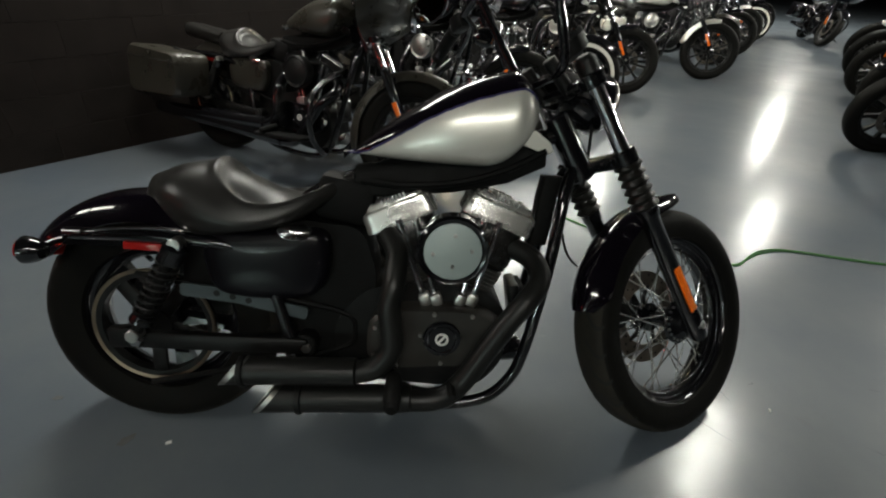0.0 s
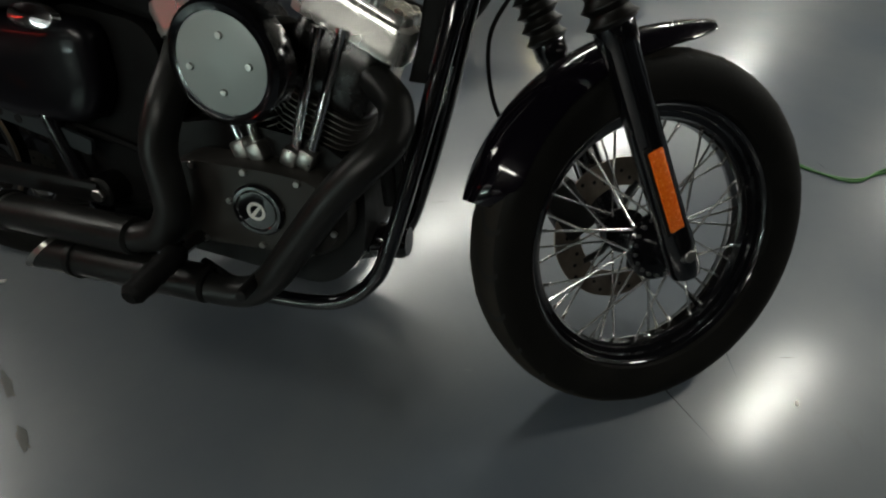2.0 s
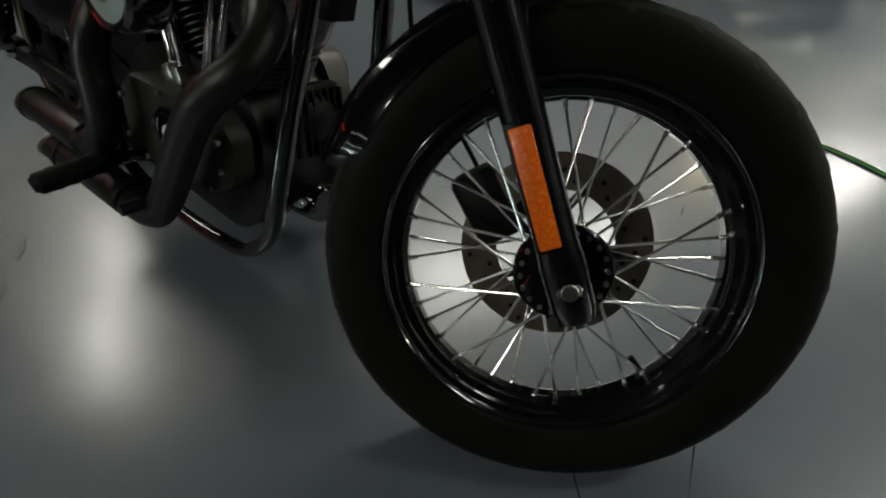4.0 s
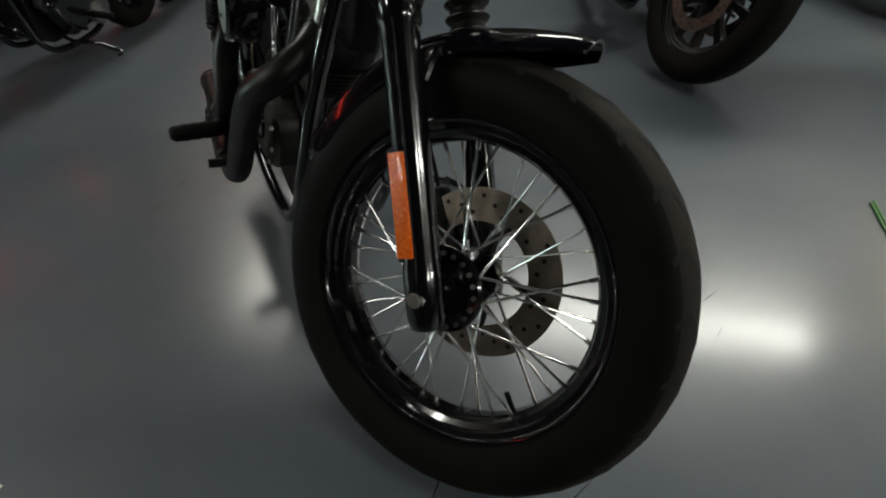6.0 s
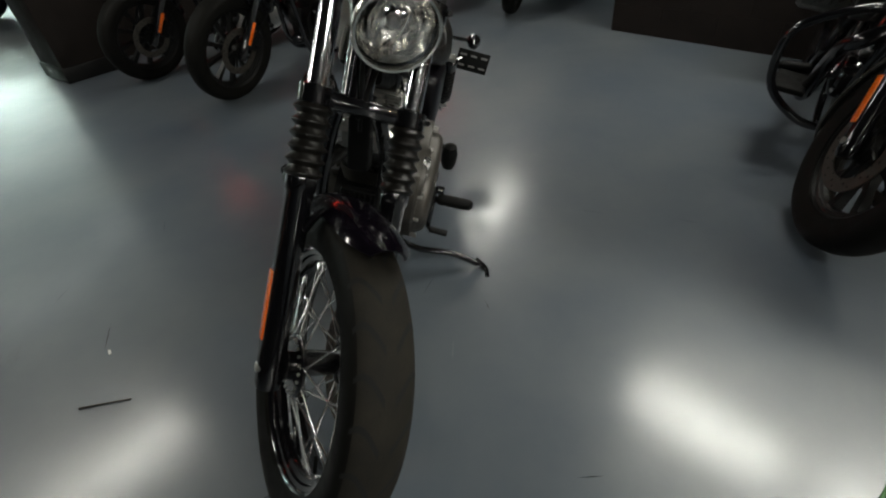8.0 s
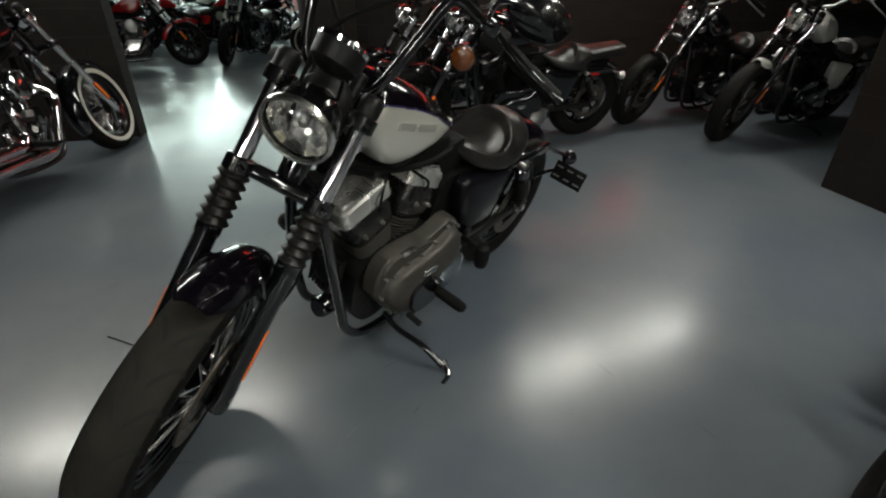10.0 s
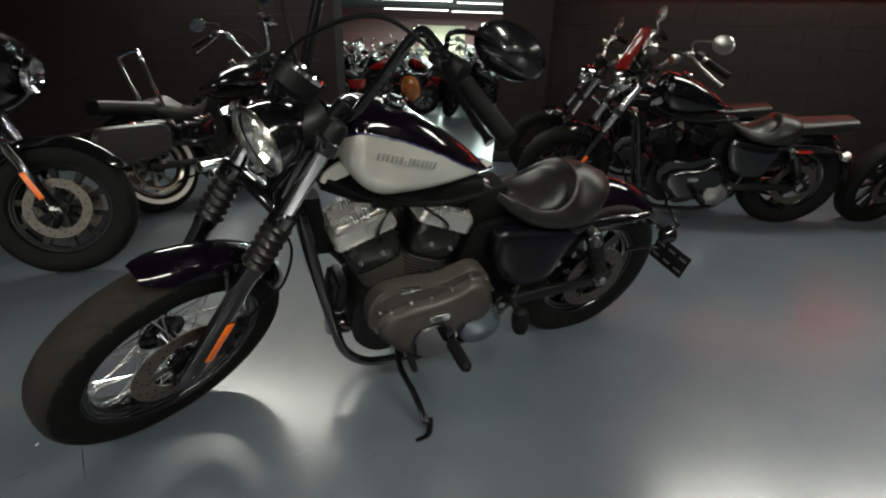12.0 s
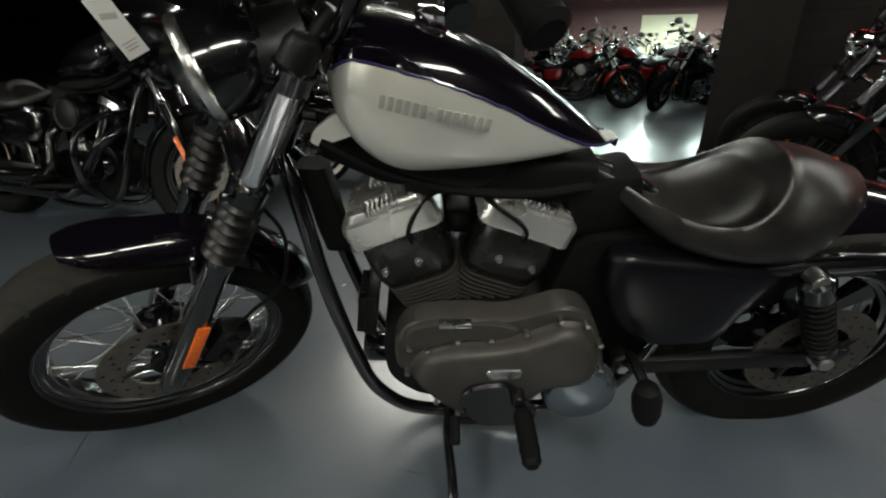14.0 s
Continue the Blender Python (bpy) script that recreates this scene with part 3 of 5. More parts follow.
def motorcycle(m, label, style="roadster", paint=BLACK, panel=None, steer=18, detail=1, group="", lenscap=None):
    """A V-twin motorcycle. style: hero, roadster, touring or cruiser; detail 2 is the closest, 0 far off."""
    root = thing("motorcycle", label, "motorcycle", group, m)
    hero, touring, cruiser = style == "hero", style == "touring", style == "cruiser"
    base = {"hero": 1.535, "roadster": 1.6, "touring": 1.52, "cruiser": 1.63}[style]
    rf, wf, rimf = (0.337, 0.142, 0.25) if not touring and not cruiser else (0.325, 0.13, 0.225)
    axle = Vector((base, 0, 0.331))
    pivot = axle - FORK_AHEAD * 0.064
    turn = Matrix.Translation(pivot) @ Matrix.Rotation(radians(steer), 4, FORK_UP) @ Matrix.Translation(-pivot)
    chrome = CHROME if cruiser else SATIN if touring else ALU if hero else STEEL
    cover_mat = ROCKER if hero else CHROME if cruiser else BLACK
    fork = lambda up, ahead, left: axle + FORK_UP * up + FORK_AHEAD * ahead + Y_AXIS * left
    put = lambda name, geo, mat, parent=root, label="", angle=35: part(name, geo.moved(turn), mat, parent, label, angle)

    # wheels
    fstyle = "laced" if hero or cruiser else "cast" if detail else "cast"
    front = wheel(root, turn @ Matrix.Translation(axle), rf, wf, rimf, fstyle, "front_wheel", cruiser, detail)
    brake_disc(front, 0.146, 0.068, detail)
    if touring:
        brake_disc(front, 0.146, -0.068, detail)
    rear = wheel(root, Matrix.Translation((0.046, 0.036 if hero else 0, 0.324)), 0.326, 0.175, 0.213, "five" if not cruiser else "chrome", "rear_wheel", cruiser, detail)
    pulley = lathe([(0.142, -0.094), (0.158, -0.096), (0.158, -0.068), (0.142, -0.066)], (0, 0, 0), Y_AXIS, 48, closed=True)
    lathe([(0.0, -0.098), (0.045, -0.096), (0.05, -0.07), (0.0, -0.068)], (0, 0, 0), Y_AXIS, 24, pulley)
    drive = part("belt_pulley", pulley, SATIN, rear)
    arm = box((0.095, -0.082, 0), (0.11, 0.014, 0.04), (0, 0, 0), 0.005).mesh("pulley_arm", SATIN)
    for k in range(5 if detail == 2 else 0):
        part("pulley_arm", arm, SATIN, drive).matrix_basis = pose(0, 0, 0, 0, 72 * k + 20, 0)
    part("pulley_rim", lathe([(0.156, -0.097), (0.164, -0.1), (0.167, -0.096), (0.162, -0.092)], (0, 0, 0), Y_AXIS, 56, closed=True), BRONZE, drive, "thin bronze-toned pulley edge")
    brake_disc(rear, 0.14, 0.085, detail, SHADED_DISC)

    # fork, clamps, headlamp, mudguard
    for sg, side in ((-1, "right"), (1, "left")):
        x = 0.1 * sg
        g = lathe([(0.012, -0.05), (0.024, -0.045), (0.028, -0.03), (0.029, 0.03), (0.0265, 0.06), (0.0265, 0.36), (0.03, 0.365), (0.03, 0.392), (0.02, 0.396)], fork(0, 0, x), FORK_UP, 24)
        slider = put("fork_slider", g, BLACK if not cruiser else CHROME)
        put("axle_nut", rod(fork(0, 0, x * 1.1), fork(0, 0, x * 1.26), 0.016, 12), STEEL if hero else BLACK, slider)
        r0, r1 = fork(0.057, -0.008, sg * 0.126), fork(0.2, -0.008, sg * 0.126)
        refl = box(((r0 + r1) / 2)[:], (0.026, 0.006, (r1 - r0).length), (0, -30, 0), 0.003)
        refl_ob = put("reflector", refl, ORANGE, slider, "amber reflector strip")
        put("reflector_backing", box(((r0 + r1) / 2 - Y_AXIS * sg * 0.005)[:], (0.033, 0.006, (r1 - r0).length + 0.012), (0, -30, 0), 0.003), SATIN, slider)
        if hero:
            put("fork_gaiter", gaiter(fork(0.385, 0, x), fork(0.528, 0, x), 0.033), GAITER)
        put("fork_tube", rod(fork(0.3, 0, x), fork(0.82, 0, x), 0.0205, 20), FORKTUBE if not (style == "roadster" and not detail) else STEEL)
        put("fork_cap", lathe([(0.027, 0), (0.027, 0.05), (0.02, 0.062), (0.01, 0.066)], fork(0.757, 0, x), FORK_UP, 18), SATIN)
        if sg > 0 or not hero:
            cal = box(fork(0.09, -0.085, 0.085)[:], (0.075, 0.05, 0.12), (0, -40, 0), 0.014)
            box(fork(0.07, -0.05, 0.09)[:], (0.06, 0.025, 0.03), (0, -30, 0), 0.006, cal)
            rod(fork(0.12, -0.09, 0.11), fork(0.12, -0.09, 0.122), 0.014, 14, cal)
            rod(fork(0.06, -0.09, 0.11), fork(0.06, -0.09, 0.122), 0.014, 14, cal)
            put("brake_caliper", cal, SATIN)
    axle_bar = rod(fork(0, 0, -0.13), fork(0, 0, 0.125), 0.011, 12)
    put("axle", axle_bar, STEEL)
    for up, nm in ((0.542, "lower_clamp"), (0.757, "upper_clamp")):
        g = box(fork(up, -0.02, 0)[:], (0.06, 0.2, 0.034), (0, -30, 0), 0.012)
        for sg in (-1, 1):
            lathe([(0.026, -0.02), (0.033, -0.016), (0.033, 0.016), (0.026, 0.02)], fork(up, 0, 0.1 * sg), FORK_UP, 20, g)
            rod(fork(up, 0.03, 0.1 * sg + 0.02), fork(up, 0.045, 0.1 * sg + 0.02), 0.006, 8, g)
        put(nm, g, BLACK)
    fender(root, axle, rf + (0.032 if not touring else 0.04), 0.068 if hero else 0.075, *((83, 170) if hero or style == "roadster" else (35, 205)), paint, "front_mudguard", 0.045, 0.55, 0.022 if hero else 0.0).data.transform(turn)
    brace = Geo()
    for sg in (-1, 1):
        tube([fork(0.29, 0.02, 0.085 * sg), fork(0.33, 0.03, 0.06 * sg), fork(0.345, 0.03, 0.0)], 0.008, 8, 4, brace)
    put("mudguard_brace", brace, BLACK)

    # headlamp
    lamp_c = fork(0.682, 0.08, 0) if not touring else fork(0.66, 0.15, 0)
    out = Vector((0.985, 0, -0.17)).normalized()
    if not touring:
        shell = lathe([(0.015, -0.112), (0.055, -0.096), (0.078, -0.05), (0.081, 0.0), (0.077, 0.0), (0.0745, -0.05), (0.053, -0.09), (0.015, -0.106)], lamp_c, out, 36, closed=True)
        lamp = put("headlamp", shell, BLACK if hero else CHROME, root, "round headlamp with clear lens")
        put("bezel", lathe([(0.079, -0.006), (0.084, 0.0), (0.084, 0.007), (0.08, 0.013), (0.076, 0.012), (0.076, 0.0)], lamp_c, out, 44, closed=True), BEZEL if hero else CHROME, lamp)
        refl = lathe([(0.012, -0.06), (0.022, -0.0575), (0.034, -0.0525), (0.046, -0.044), (0.057, -0.032), (0.066, -0.019), (0.0735, -0.006), (0.075, -0.008), (0.047, -0.047), (0.026, -0.06), (0.012, -0.064)], lamp_c, out, 16 if detail == 2 else 28, closed=True)
        bowl = put("reflector_bowl", refl, BOWL, lamp, angle=4)
        if hero:
            side = Y_AXIS.cross(out)
            for y, half, r in ((-0.042, 0.036, 0.0035), (-0.02, 0.05, 0.003), (0.02, 0.05, 0.003), (0.042, 0.036, 0.0035)):
                c = lamp_c - out * (0.006 if abs(y) > 0.03 else 0.02)
                put("reflector_step", tube([c + Y_AXIS * y - side * half, c + Y_AXIS * y * 1.15 - out * 0.008, c + Y_AXIS * y + side * half], r, 6, 4), BOWL, bowl)
        put("bulb_cap", lathe([(0.013, 0), (0.013, 0.012), (0.008, 0.018), (0.0, 0.02)], lamp_c - out * 0.035, out, 16), STEEL, lamp)
        put("lens", lathe([(0.0, 0.042), (0.03, 0.039), (0.056, 0.029), (0.075, 0.01), (0.075, 0.006), (0.056, 0.025), (0.03, 0.035), (0.0, 0.038)], lamp_c, out, 36), GLASS, lamp).visible_shadow = False
        if hero or style == "roadster":
            vis = []
            for i in range(7):
                t = i / 6
                c = fork(0.715 + 0.055 * t, 0.035 - 0.08 * t, 0)
                hw = 0.06 + 0.012 * math.sin(math.pi * t)
                vis.append([tuple(c + Y_AXIS * hw * math.cos(a) + Vector((0, 0, 1)) * (0.062 + 0.02 * t) * math.sin(a) * (0.95 - 0.2 * t)) for a in np.linspace(-0.3, math.pi + 0.3, 14)] +
                           [tuple(c + Y_AXIS * (hw - 0.004) * math.cos(a) + Vector((0, 0, 1)) * (0.058 + 0.02 * t) * math.sin(a) * (0.95 - 0.2 * t)) for a in np.linspace(math.pi + 0.3, -0.3, 14)])
            put("headlamp_visor", loft(vis), SATIN, root, "satin black headlamp visor")
    else:
        rings = []
        for i in range(13):
            t = i / 12
            c = fork(0.62, 0.25 - 0.26 * t, 0) + Vector((0, 0, 0.05 + 0.07 * t))
            hw, hh = 0.1 + 0.24 * math.sin(math.pi / 2 * min(1, t * 1.3)) ** 0.8, 0.07 + 0.13 * t ** 0.6
            rings.append([tuple(c + Y_AXIS * hw * math.copysign(abs(math.cos(a)) ** 0.8, math.cos(a)) + Vector((0, 0, hh * math.sin(a)))) for a in np.linspace(0, 2 * math.pi, 24, endpoint=False)])
        fair = put("fairing", loft(rings), paint, root, "glossy batwing fairing")
        lamp = put("headlamp", lathe([(0.0, -0.03), (0.06, -0.028), (0.088, 0.0), (0.088, 0.02), (0.08, 0.026), (0.072, 0.01), (0.05, -0.012), (0.0, -0.02)], fork(0.6, 0.25, 0), out, 32), CHROME, root)
        put("lens", lathe([(0.0, 0.03), (0.05, 0.024), (0.078, 0.012), (0.078, 0.008), (0.0, 0.02)], fork(0.6, 0.25, 0), out, 28), GLASS, lamp)
        scr = [[tuple(fork(0.62, 0.02, 0) + Vector((0.02 - 0.12 * z, 0.3 * y, 0.19 + 0.17 * z * (1 - 0.4 * abs(y) ** 2))) + Vector((-0.1 * y * y + d, 0, 0))) for y in np.linspace(-1, 1, 13)] + [tuple(fork(0.62, 0.02, 0) + Vector((0.016 - 0.12 * z, 0.3 * y, 0.19 + 0.17 * z * (1 - 0.4 * abs(y) ** 2))) + Vector((-0.1 * y * y, 0, 0))) for y in np.linspace(1, -1, 13)] for z, d in ((0, 0), (0.5, 0), (1, 0))]
        put("windscreen", loft(scr), BLACK, fair)

    # handlebar, controls, mirrors, signals
    bar_mid = fork(0.85, -0.03, 0)
    rise = 0.17 if hero else 0.13 if not cruiser else 0.22
    left = lambda y, back, up: bar_mid + Vector((-back, y, up))
    pts = [left(-0.41, 0.27, rise - 0.06), left(-0.29, 0.17, rise), left(-0.21, 0.06, rise + 0.005), left(-0.12, 0.0, 0.04), left(0, 0, 0.01), left(0.12, 0.0, 0.04), left(0.21, 0.06, rise + 0.005), left(0.29, 0.17, rise), left(0.41, 0.27, rise - 0.06)]
    if hero:
        half_bar = [(0.81, -0.05, 0.05), (0.84, -0.045, 0.088), (0.95, -0.025, 0.118), (1.05, -0.006, 0.14), (1.082, 0.0, 0.158), (1.078, 0.0, 0.2), (1.052, -0.003, 0.3), (1.02, -0.01, 0.43)]
        pts = [fork(u, a, -y) for u, a, y in reversed(half_bar)] + [fork(0.808, -0.05, 0)] + [fork(*p) for p in half_bar]
    bar = put("handlebar", tube(pts, 0.0125, 14, 8), BLACK if hero else chrome)
    # points along the grips: outwards, ahead and up from the bar
    grip_at = (lambda sg, y, a, u: fork(1.064 - 0.24 * (y - 0.25) + u, -0.002 + a, sg * y)) if hero else (lambda sg, y, a, u: left(sg * y, 0.27 - a - (0.41 - y) * 0.84, rise - 0.06 + u + (0.41 - y) * 0.5))
    riser = Geo()
    for sg in (-1, 1):
        rod(fork(0.74, -0.03, 0.045 * sg), bar_mid + Vector((-0.02 if hero else 0, 0.045 * sg, -0.01 if hero else 0.03)), 0.018, 14, riser)
    put("riser", riser, SATIN, bar)
    for sg in (-1, 1):
        a, b = grip_at(sg, 0.3, 0, 0), grip_at(sg, 0.43, 0, 0)
        gripdir = (b - a).normalized()
        rows = [(0.017, 0.0), (0.021, 0.004)] + [(0.0185 + 0.0015 * (k % 2), 0.01 + k * 0.006) for k in range(22)] + [(0.02, 0.15), (0.021, 0.154), (0.014, 0.16)]
        put("grip", lathe(rows, a, gripdir, 16), RUBBER, bar)
        put("switch_housing", box(grip_at(sg, 0.268, 0.004, 0)[:], (0.05, 0.06, 0.05), (0, -15, -sg * (0 if hero else 40)), 0.012), SATIN, bar)
        # lever ahead of the grip
        l0, l1 = grip_at(sg, 0.25, 0.04, 0), grip_at(sg, 0.45, 0.08, -0.02)
        lever = tube([l0, (l0 + l1) / 2 + Vector((0.012, 0, 0.0)), l1], lambda t: 0.0075 + 0.004 * (t > 0.94), 10, 6)
        box(l0[:], (0.04, 0.04, 0.03), (0, 0, 0), 0.008, lever)
        put("lever", lever, BLACK if hero else chrome, bar)
        # mirror on its stem
        mc = fork(1.148, -0.02, sg * 0.335) if hero else left(0.38 * sg, 0.19, rise + 0.105)
        stem0 = grip_at(sg, 0.235, 0.01, 0.01)
        put("mirror_stem", tube([stem0, stem0 + Vector((0.01, sg * 0.005, 0.045)), (stem0 + mc) / 2 + Vector((0.0, 0, 0.035)), mc], 0.0055, 8, 6), BLACK if hero else chrome, bar)
        head = lathe([(0.0, -0.022), (0.03, -0.018), (0.05, -0.006), (0.053, 0.004), (0.05, 0.006)], (0, 0, 0), (1, 0, 0), 28)
        head.moved(Matrix.Translation(mc) @ pose(0, 0, 0, 0, 12, 180 + sg * 12) @ Matrix.Diagonal((0.9, 1.5, 0.95, 1)))
        mir = put("mirror", head, BLACK if hero else chrome, bar)
        gl = lathe([(0.0, 0.0063), (0.047, 0.0063)], (0, 0, 0), (1, 0, 0), 24).moved(Matrix.Translation(mc) @ pose(0, 0, 0, 0, 12, 180 + sg * 12) @ Matrix.Diagonal((0.9, 1.5, 0.95, 1)))
        put("mirror_glass", gl, MIRROR, mir)
        # turn signal
        sc = fork(0.984, 0.03, sg * 0.228) if hero else left(0.235 * sg, 0.01, rise - 0.012)
        sig = lathe([(0.0, -0.045), (0.018, -0.038), (0.027, -0.015), (0.029, 0.004), (0.026, 0.006)], sc, (1, 0, 0), 22)
        rod(sc - Vector((0.015, 0, 0)), fork(1.06, 0.0, sg * 0.235) if hero else left(0.21 * sg, 0.06, rise), 0.008, 10, sig)
        so = put("turn_signal", sig, BLACK if hero else chrome, bar)
        put("lens", lathe([(0.0265, 0.0045), (0.025, 0.011), (0.017, 0.016), (0.0, 0.019)], sc, (1, 0, 0), 22), AMBER, so)
    if hero or style == "roadster":
        gc = fork(0.865, 0.08, 0.01) if hero else bar_mid + Vector((0.045, 0, 0.06))
        gd = Vector((-0.62, 0, 0.78))
        gauge = put("speedometer", lathe([(0.03, -0.05), (0.052, -0.035), (0.055, 0.0), (0.055, 0.008), (0.048, 0.01), (0.0, 0.01)], gc, gd, 30), SATIN)
        if hero:
            put("gauge_bezel", lathe([(0.0562, 0.003), (0.0568, 0.012), (0.051, 0.017), (0.0485, 0.0125), (0.0545, 0.006)], gc, gd, 30, closed=True), CHROME, gauge)
        put("gauge_glass", lathe([(0.048, 0.0125), (0.0, 0.0135)], gc, gd, 24), BLACK, gauge)
    # cables
    if detail:
        cab = tube([grip_at(1, 0.255, 0.04, 0), fork(1.06, 0.12, 0.15), fork(0.98, 0.14, 0.06), fork(0.86, 0.1, -0.03), fork(0.66, 0.02, -0.03), fork(0.5, -0.06, 0.02)] if hero else [left(0.26, 0.12, rise), left(0.2, -0.06, rise + 0.04), left(0.06, -0.1, 0.12), fork(0.66, 0.02, -0.03), fork(0.5, -0.06, 0.02)], 0.0045, 8, 8)
        put("clutch_cable", cab, RUBBER)
        cab = tube([grip_at(-1, 0.255, 0.04, 0), fork(1.05, 0.12, -0.15), fork(0.95, 0.13, -0.05), fork(0.84, 0.08, 0.03), fork(0.68, -0.02, 0.03), fork(0.52, -0.03, 0.0)] if hero else [left(-0.26, 0.12, rise), left(-0.18, -0.06, rise + 0.05), left(-0.05, -0.09, 0.1), fork(0.68, -0.02, 0.03), fork(0.52, -0.03, 0.0)], 0.0045, 8, 8)
        put("throttle_cable", cab, RUBBER)
        hose = tube([fork(0.5, -0.03, 0.06), fork(0.44, -0.1, 0.1), fork(0.32, -0.13, 0.12), fork(0.22, -0.1, 0.11), fork(0.13, -0.08, 0.1)], 0.004, 8, 8)
        put("brake_hose", hose, RUBBER)

    # frame
    fr = Geo()
    neck = pivot + FORK_UP * 0.63
    rod(pivot + FORK_UP * 0.525, pivot + FORK_UP * 0.715, 0.034, 20, fr)
    tube([neck + FORK_UP * 0.03, (1.0, 0, 0.84), (0.75, 0, 0.79), (0.5, 0, 0.7), (0.38, 0, 0.58)], 0.022, 12, 6, fr)
    part("backbone", fr, BLACK, root)
    for sg in (-1, 1):
        rail = tube([neck - FORK_UP * 0.05, (1.155, sg * 0.05, 0.72), (1.12, sg * 0.085, 0.52), (1.075, sg * 0.1, 0.31), (1.04, sg * 0.1, 0.205), (0.97, sg * 0.105, 0.138), (0.86, sg * 0.105, 0.115), (0.7, sg * 0.105, 0.115), (0.56, sg * 0.105, 0.135), (0.49, sg * 0.11, 0.19), (0.44, sg * 0.115, 0.3), (0.4, sg * 0.115, 0.45), (0.36, sg * 0.11, 0.6)], 0.0165, 14, 6)
        part("frame_rail", rail, BLACK, root)
        tail = tube([(0.4, sg * 0.11, 0.55), (0.25, sg * 0.125, 0.585), (0.08, sg * 0.13, 0.6), (-0.1, sg * 0.12, 0.6)], 0.016, 12, 6)
        part("seat_rail", tail, BLACK, root)
        swing = box((0.23, sg * 0.122, 0.31), (0.5, 0.03, 0.048), (0, 2, 0), 0.01)
        rod((0.47, sg * 0.06, 0.3), (0.47, sg * 0.128, 0.3), 0.032, 18, swing)
        box((0.015, sg * 0.122, 0.323), (0.1, 0.034, 0.06), (0, 0, 0), 0.012, swing)
        arm = part("swingarm", swing, SATIN, root)
        part("pivot_bolt", rod((0.475, sg * 0.118, 0.298), (0.475, sg * 0.138, 0.298), 0.014, 6), STEEL, arm)
        part("axle_nut", rod((0.046, sg * 0.12, 0.323), (0.046, sg * 0.158, 0.323), 0.016, 6), CHROME, arm)
        shock(root, (0.05, sg * 0.155, 0.345), (0.183, sg * 0.155, 0.588))
        strut = plate(rounded([(0.2, 0.575), (0.2, 0.612), (0.14, 0.622), (-0.02, 0.614), (-0.1, 0.594), (-0.11, 0.572), (-0.04, 0.572), (0.16, 0.57)], 0.015), sg * 0.118, sg * 0.132, None, 0.003)
        part("fender_strut", strut, BLACK, root)
        part("strut_trim", tube([(0.21, sg * 0.134, 0.616), (0.1, sg * 0.134, 0.62), (-0.02, sg * 0.134, 0.614), (-0.09, sg * 0.134, 0.598)], 0.0032, 8, 6), CHROME, root)

    # engine
    eng_mat = DARK_CASE
    lift = Matrix.Translation((0.015, 0, 0.018))
    before = set(root.children)
    g = loft([[(x, y, z) for x, z in rounded([(0.55, 0.17), (0.92, 0.135), (1.0, 0.22), (1.0, 0.38), (0.93, 0.44), (0.74, 0.46), (0.6, 0.43), (0.52, 0.32)], 0.05, 5)] for y in (-0.085, 0.09)])
    case = part("crankcase", g, SATIN, root)
    cov = [(0.62, 0.262), (0.66, 0.225), (0.8, 0.232), (0.93, 0.236), (0.985, 0.28), (0.985, 0.36), (0.93, 0.395), (0.86, 0.402), (0.68, 0.402), (0.625, 0.365)]
    cam_cover = part("cam_cover", side_case(cov, -0.08, -0.143, 0.012), DARK_CASE if hero else cover_mat, root, "charcoal cam cover")
    part("timer_cover", lathe([(0.05, 0.0), (0.05, 0.008), (0.046, 0.011), (0.0, 0.011)], (0.821, -0.142, 0.322), (0, -1, 0), 36), BLACK, cam_cover, "round black timer cover")
    part("timer_ring", lathe([(0.036, 0.0), (0.038, 0.002), (0.04, 0.0)], (0.821, -0.1528, 0.322), (0, -1, 0), 36), CHROME, cam_cover)
    g = lathe([(0.012, 0.0), (0.018, 0.0), (0.018, 0.002), (0.012, 0.002)], (0.821, -0.1528, 0.322), (0, -1, 0), 20, closed=True)
    box((0.821, -0.154, 0.322), (0.022, 0.002, 0.006), (0, -50, 0), 0, g)
    part("timer_emblem", g, PAPER, cam_cover)
    for k, (x, z) in enumerate([] if detail < 2 else [(0.64, 0.27), (0.7, 0.24), (0.82, 0.248), (0.92, 0.252), (0.965, 0.3), (0.965, 0.35), (0.9, 0.385), (0.8, 0.39), (0.7, 0.388), (0.645, 0.35), (0.865, 0.33), (0.765, 0.33)]):
        part("cover_screw", rod((x, -0.135, z), (x, -0.15, z), 0.006, 8), STEEL, cam_cover)
    off = lambda pts: [(x + 0.048, z - 0.026) for x, z in pts]
    flange = off([(0.985, 0.35), (0.988, 0.425), (0.955, 0.48), (0.9, 0.49), (0.83, 0.492), (0.765, 0.482), (0.705, 0.5), (0.648, 0.522), (0.6, 0.505), (0.566, 0.45), (0.54, 0.37), (0.522, 0.29), (0.54, 0.262), (0.62, 0.3), (0.67, 0.275), (0.71, 0.205), (0.78, 0.17), (0.85, 0.18), (0.91, 0.245), (0.965, 0.325)])
    primary = part("primary_cover", side_case(flange, 0.08, 0.136, 0.008), GREY_CASE if hero else cover_mat, root, "grey powder-coated primary cover" if hero else "")
    bulge = rounded(off([(0.955, 0.335), (0.928, 0.4), (0.86, 0.426), (0.787, 0.43), (0.717, 0.446), (0.652, 0.48), (0.602, 0.47), (0.572, 0.42), (0.555, 0.34), (0.58, 0.312), (0.655, 0.31), (0.695, 0.25), (0.75, 0.198), (0.835, 0.195), (0.895, 0.25)]), 0.05, 6)
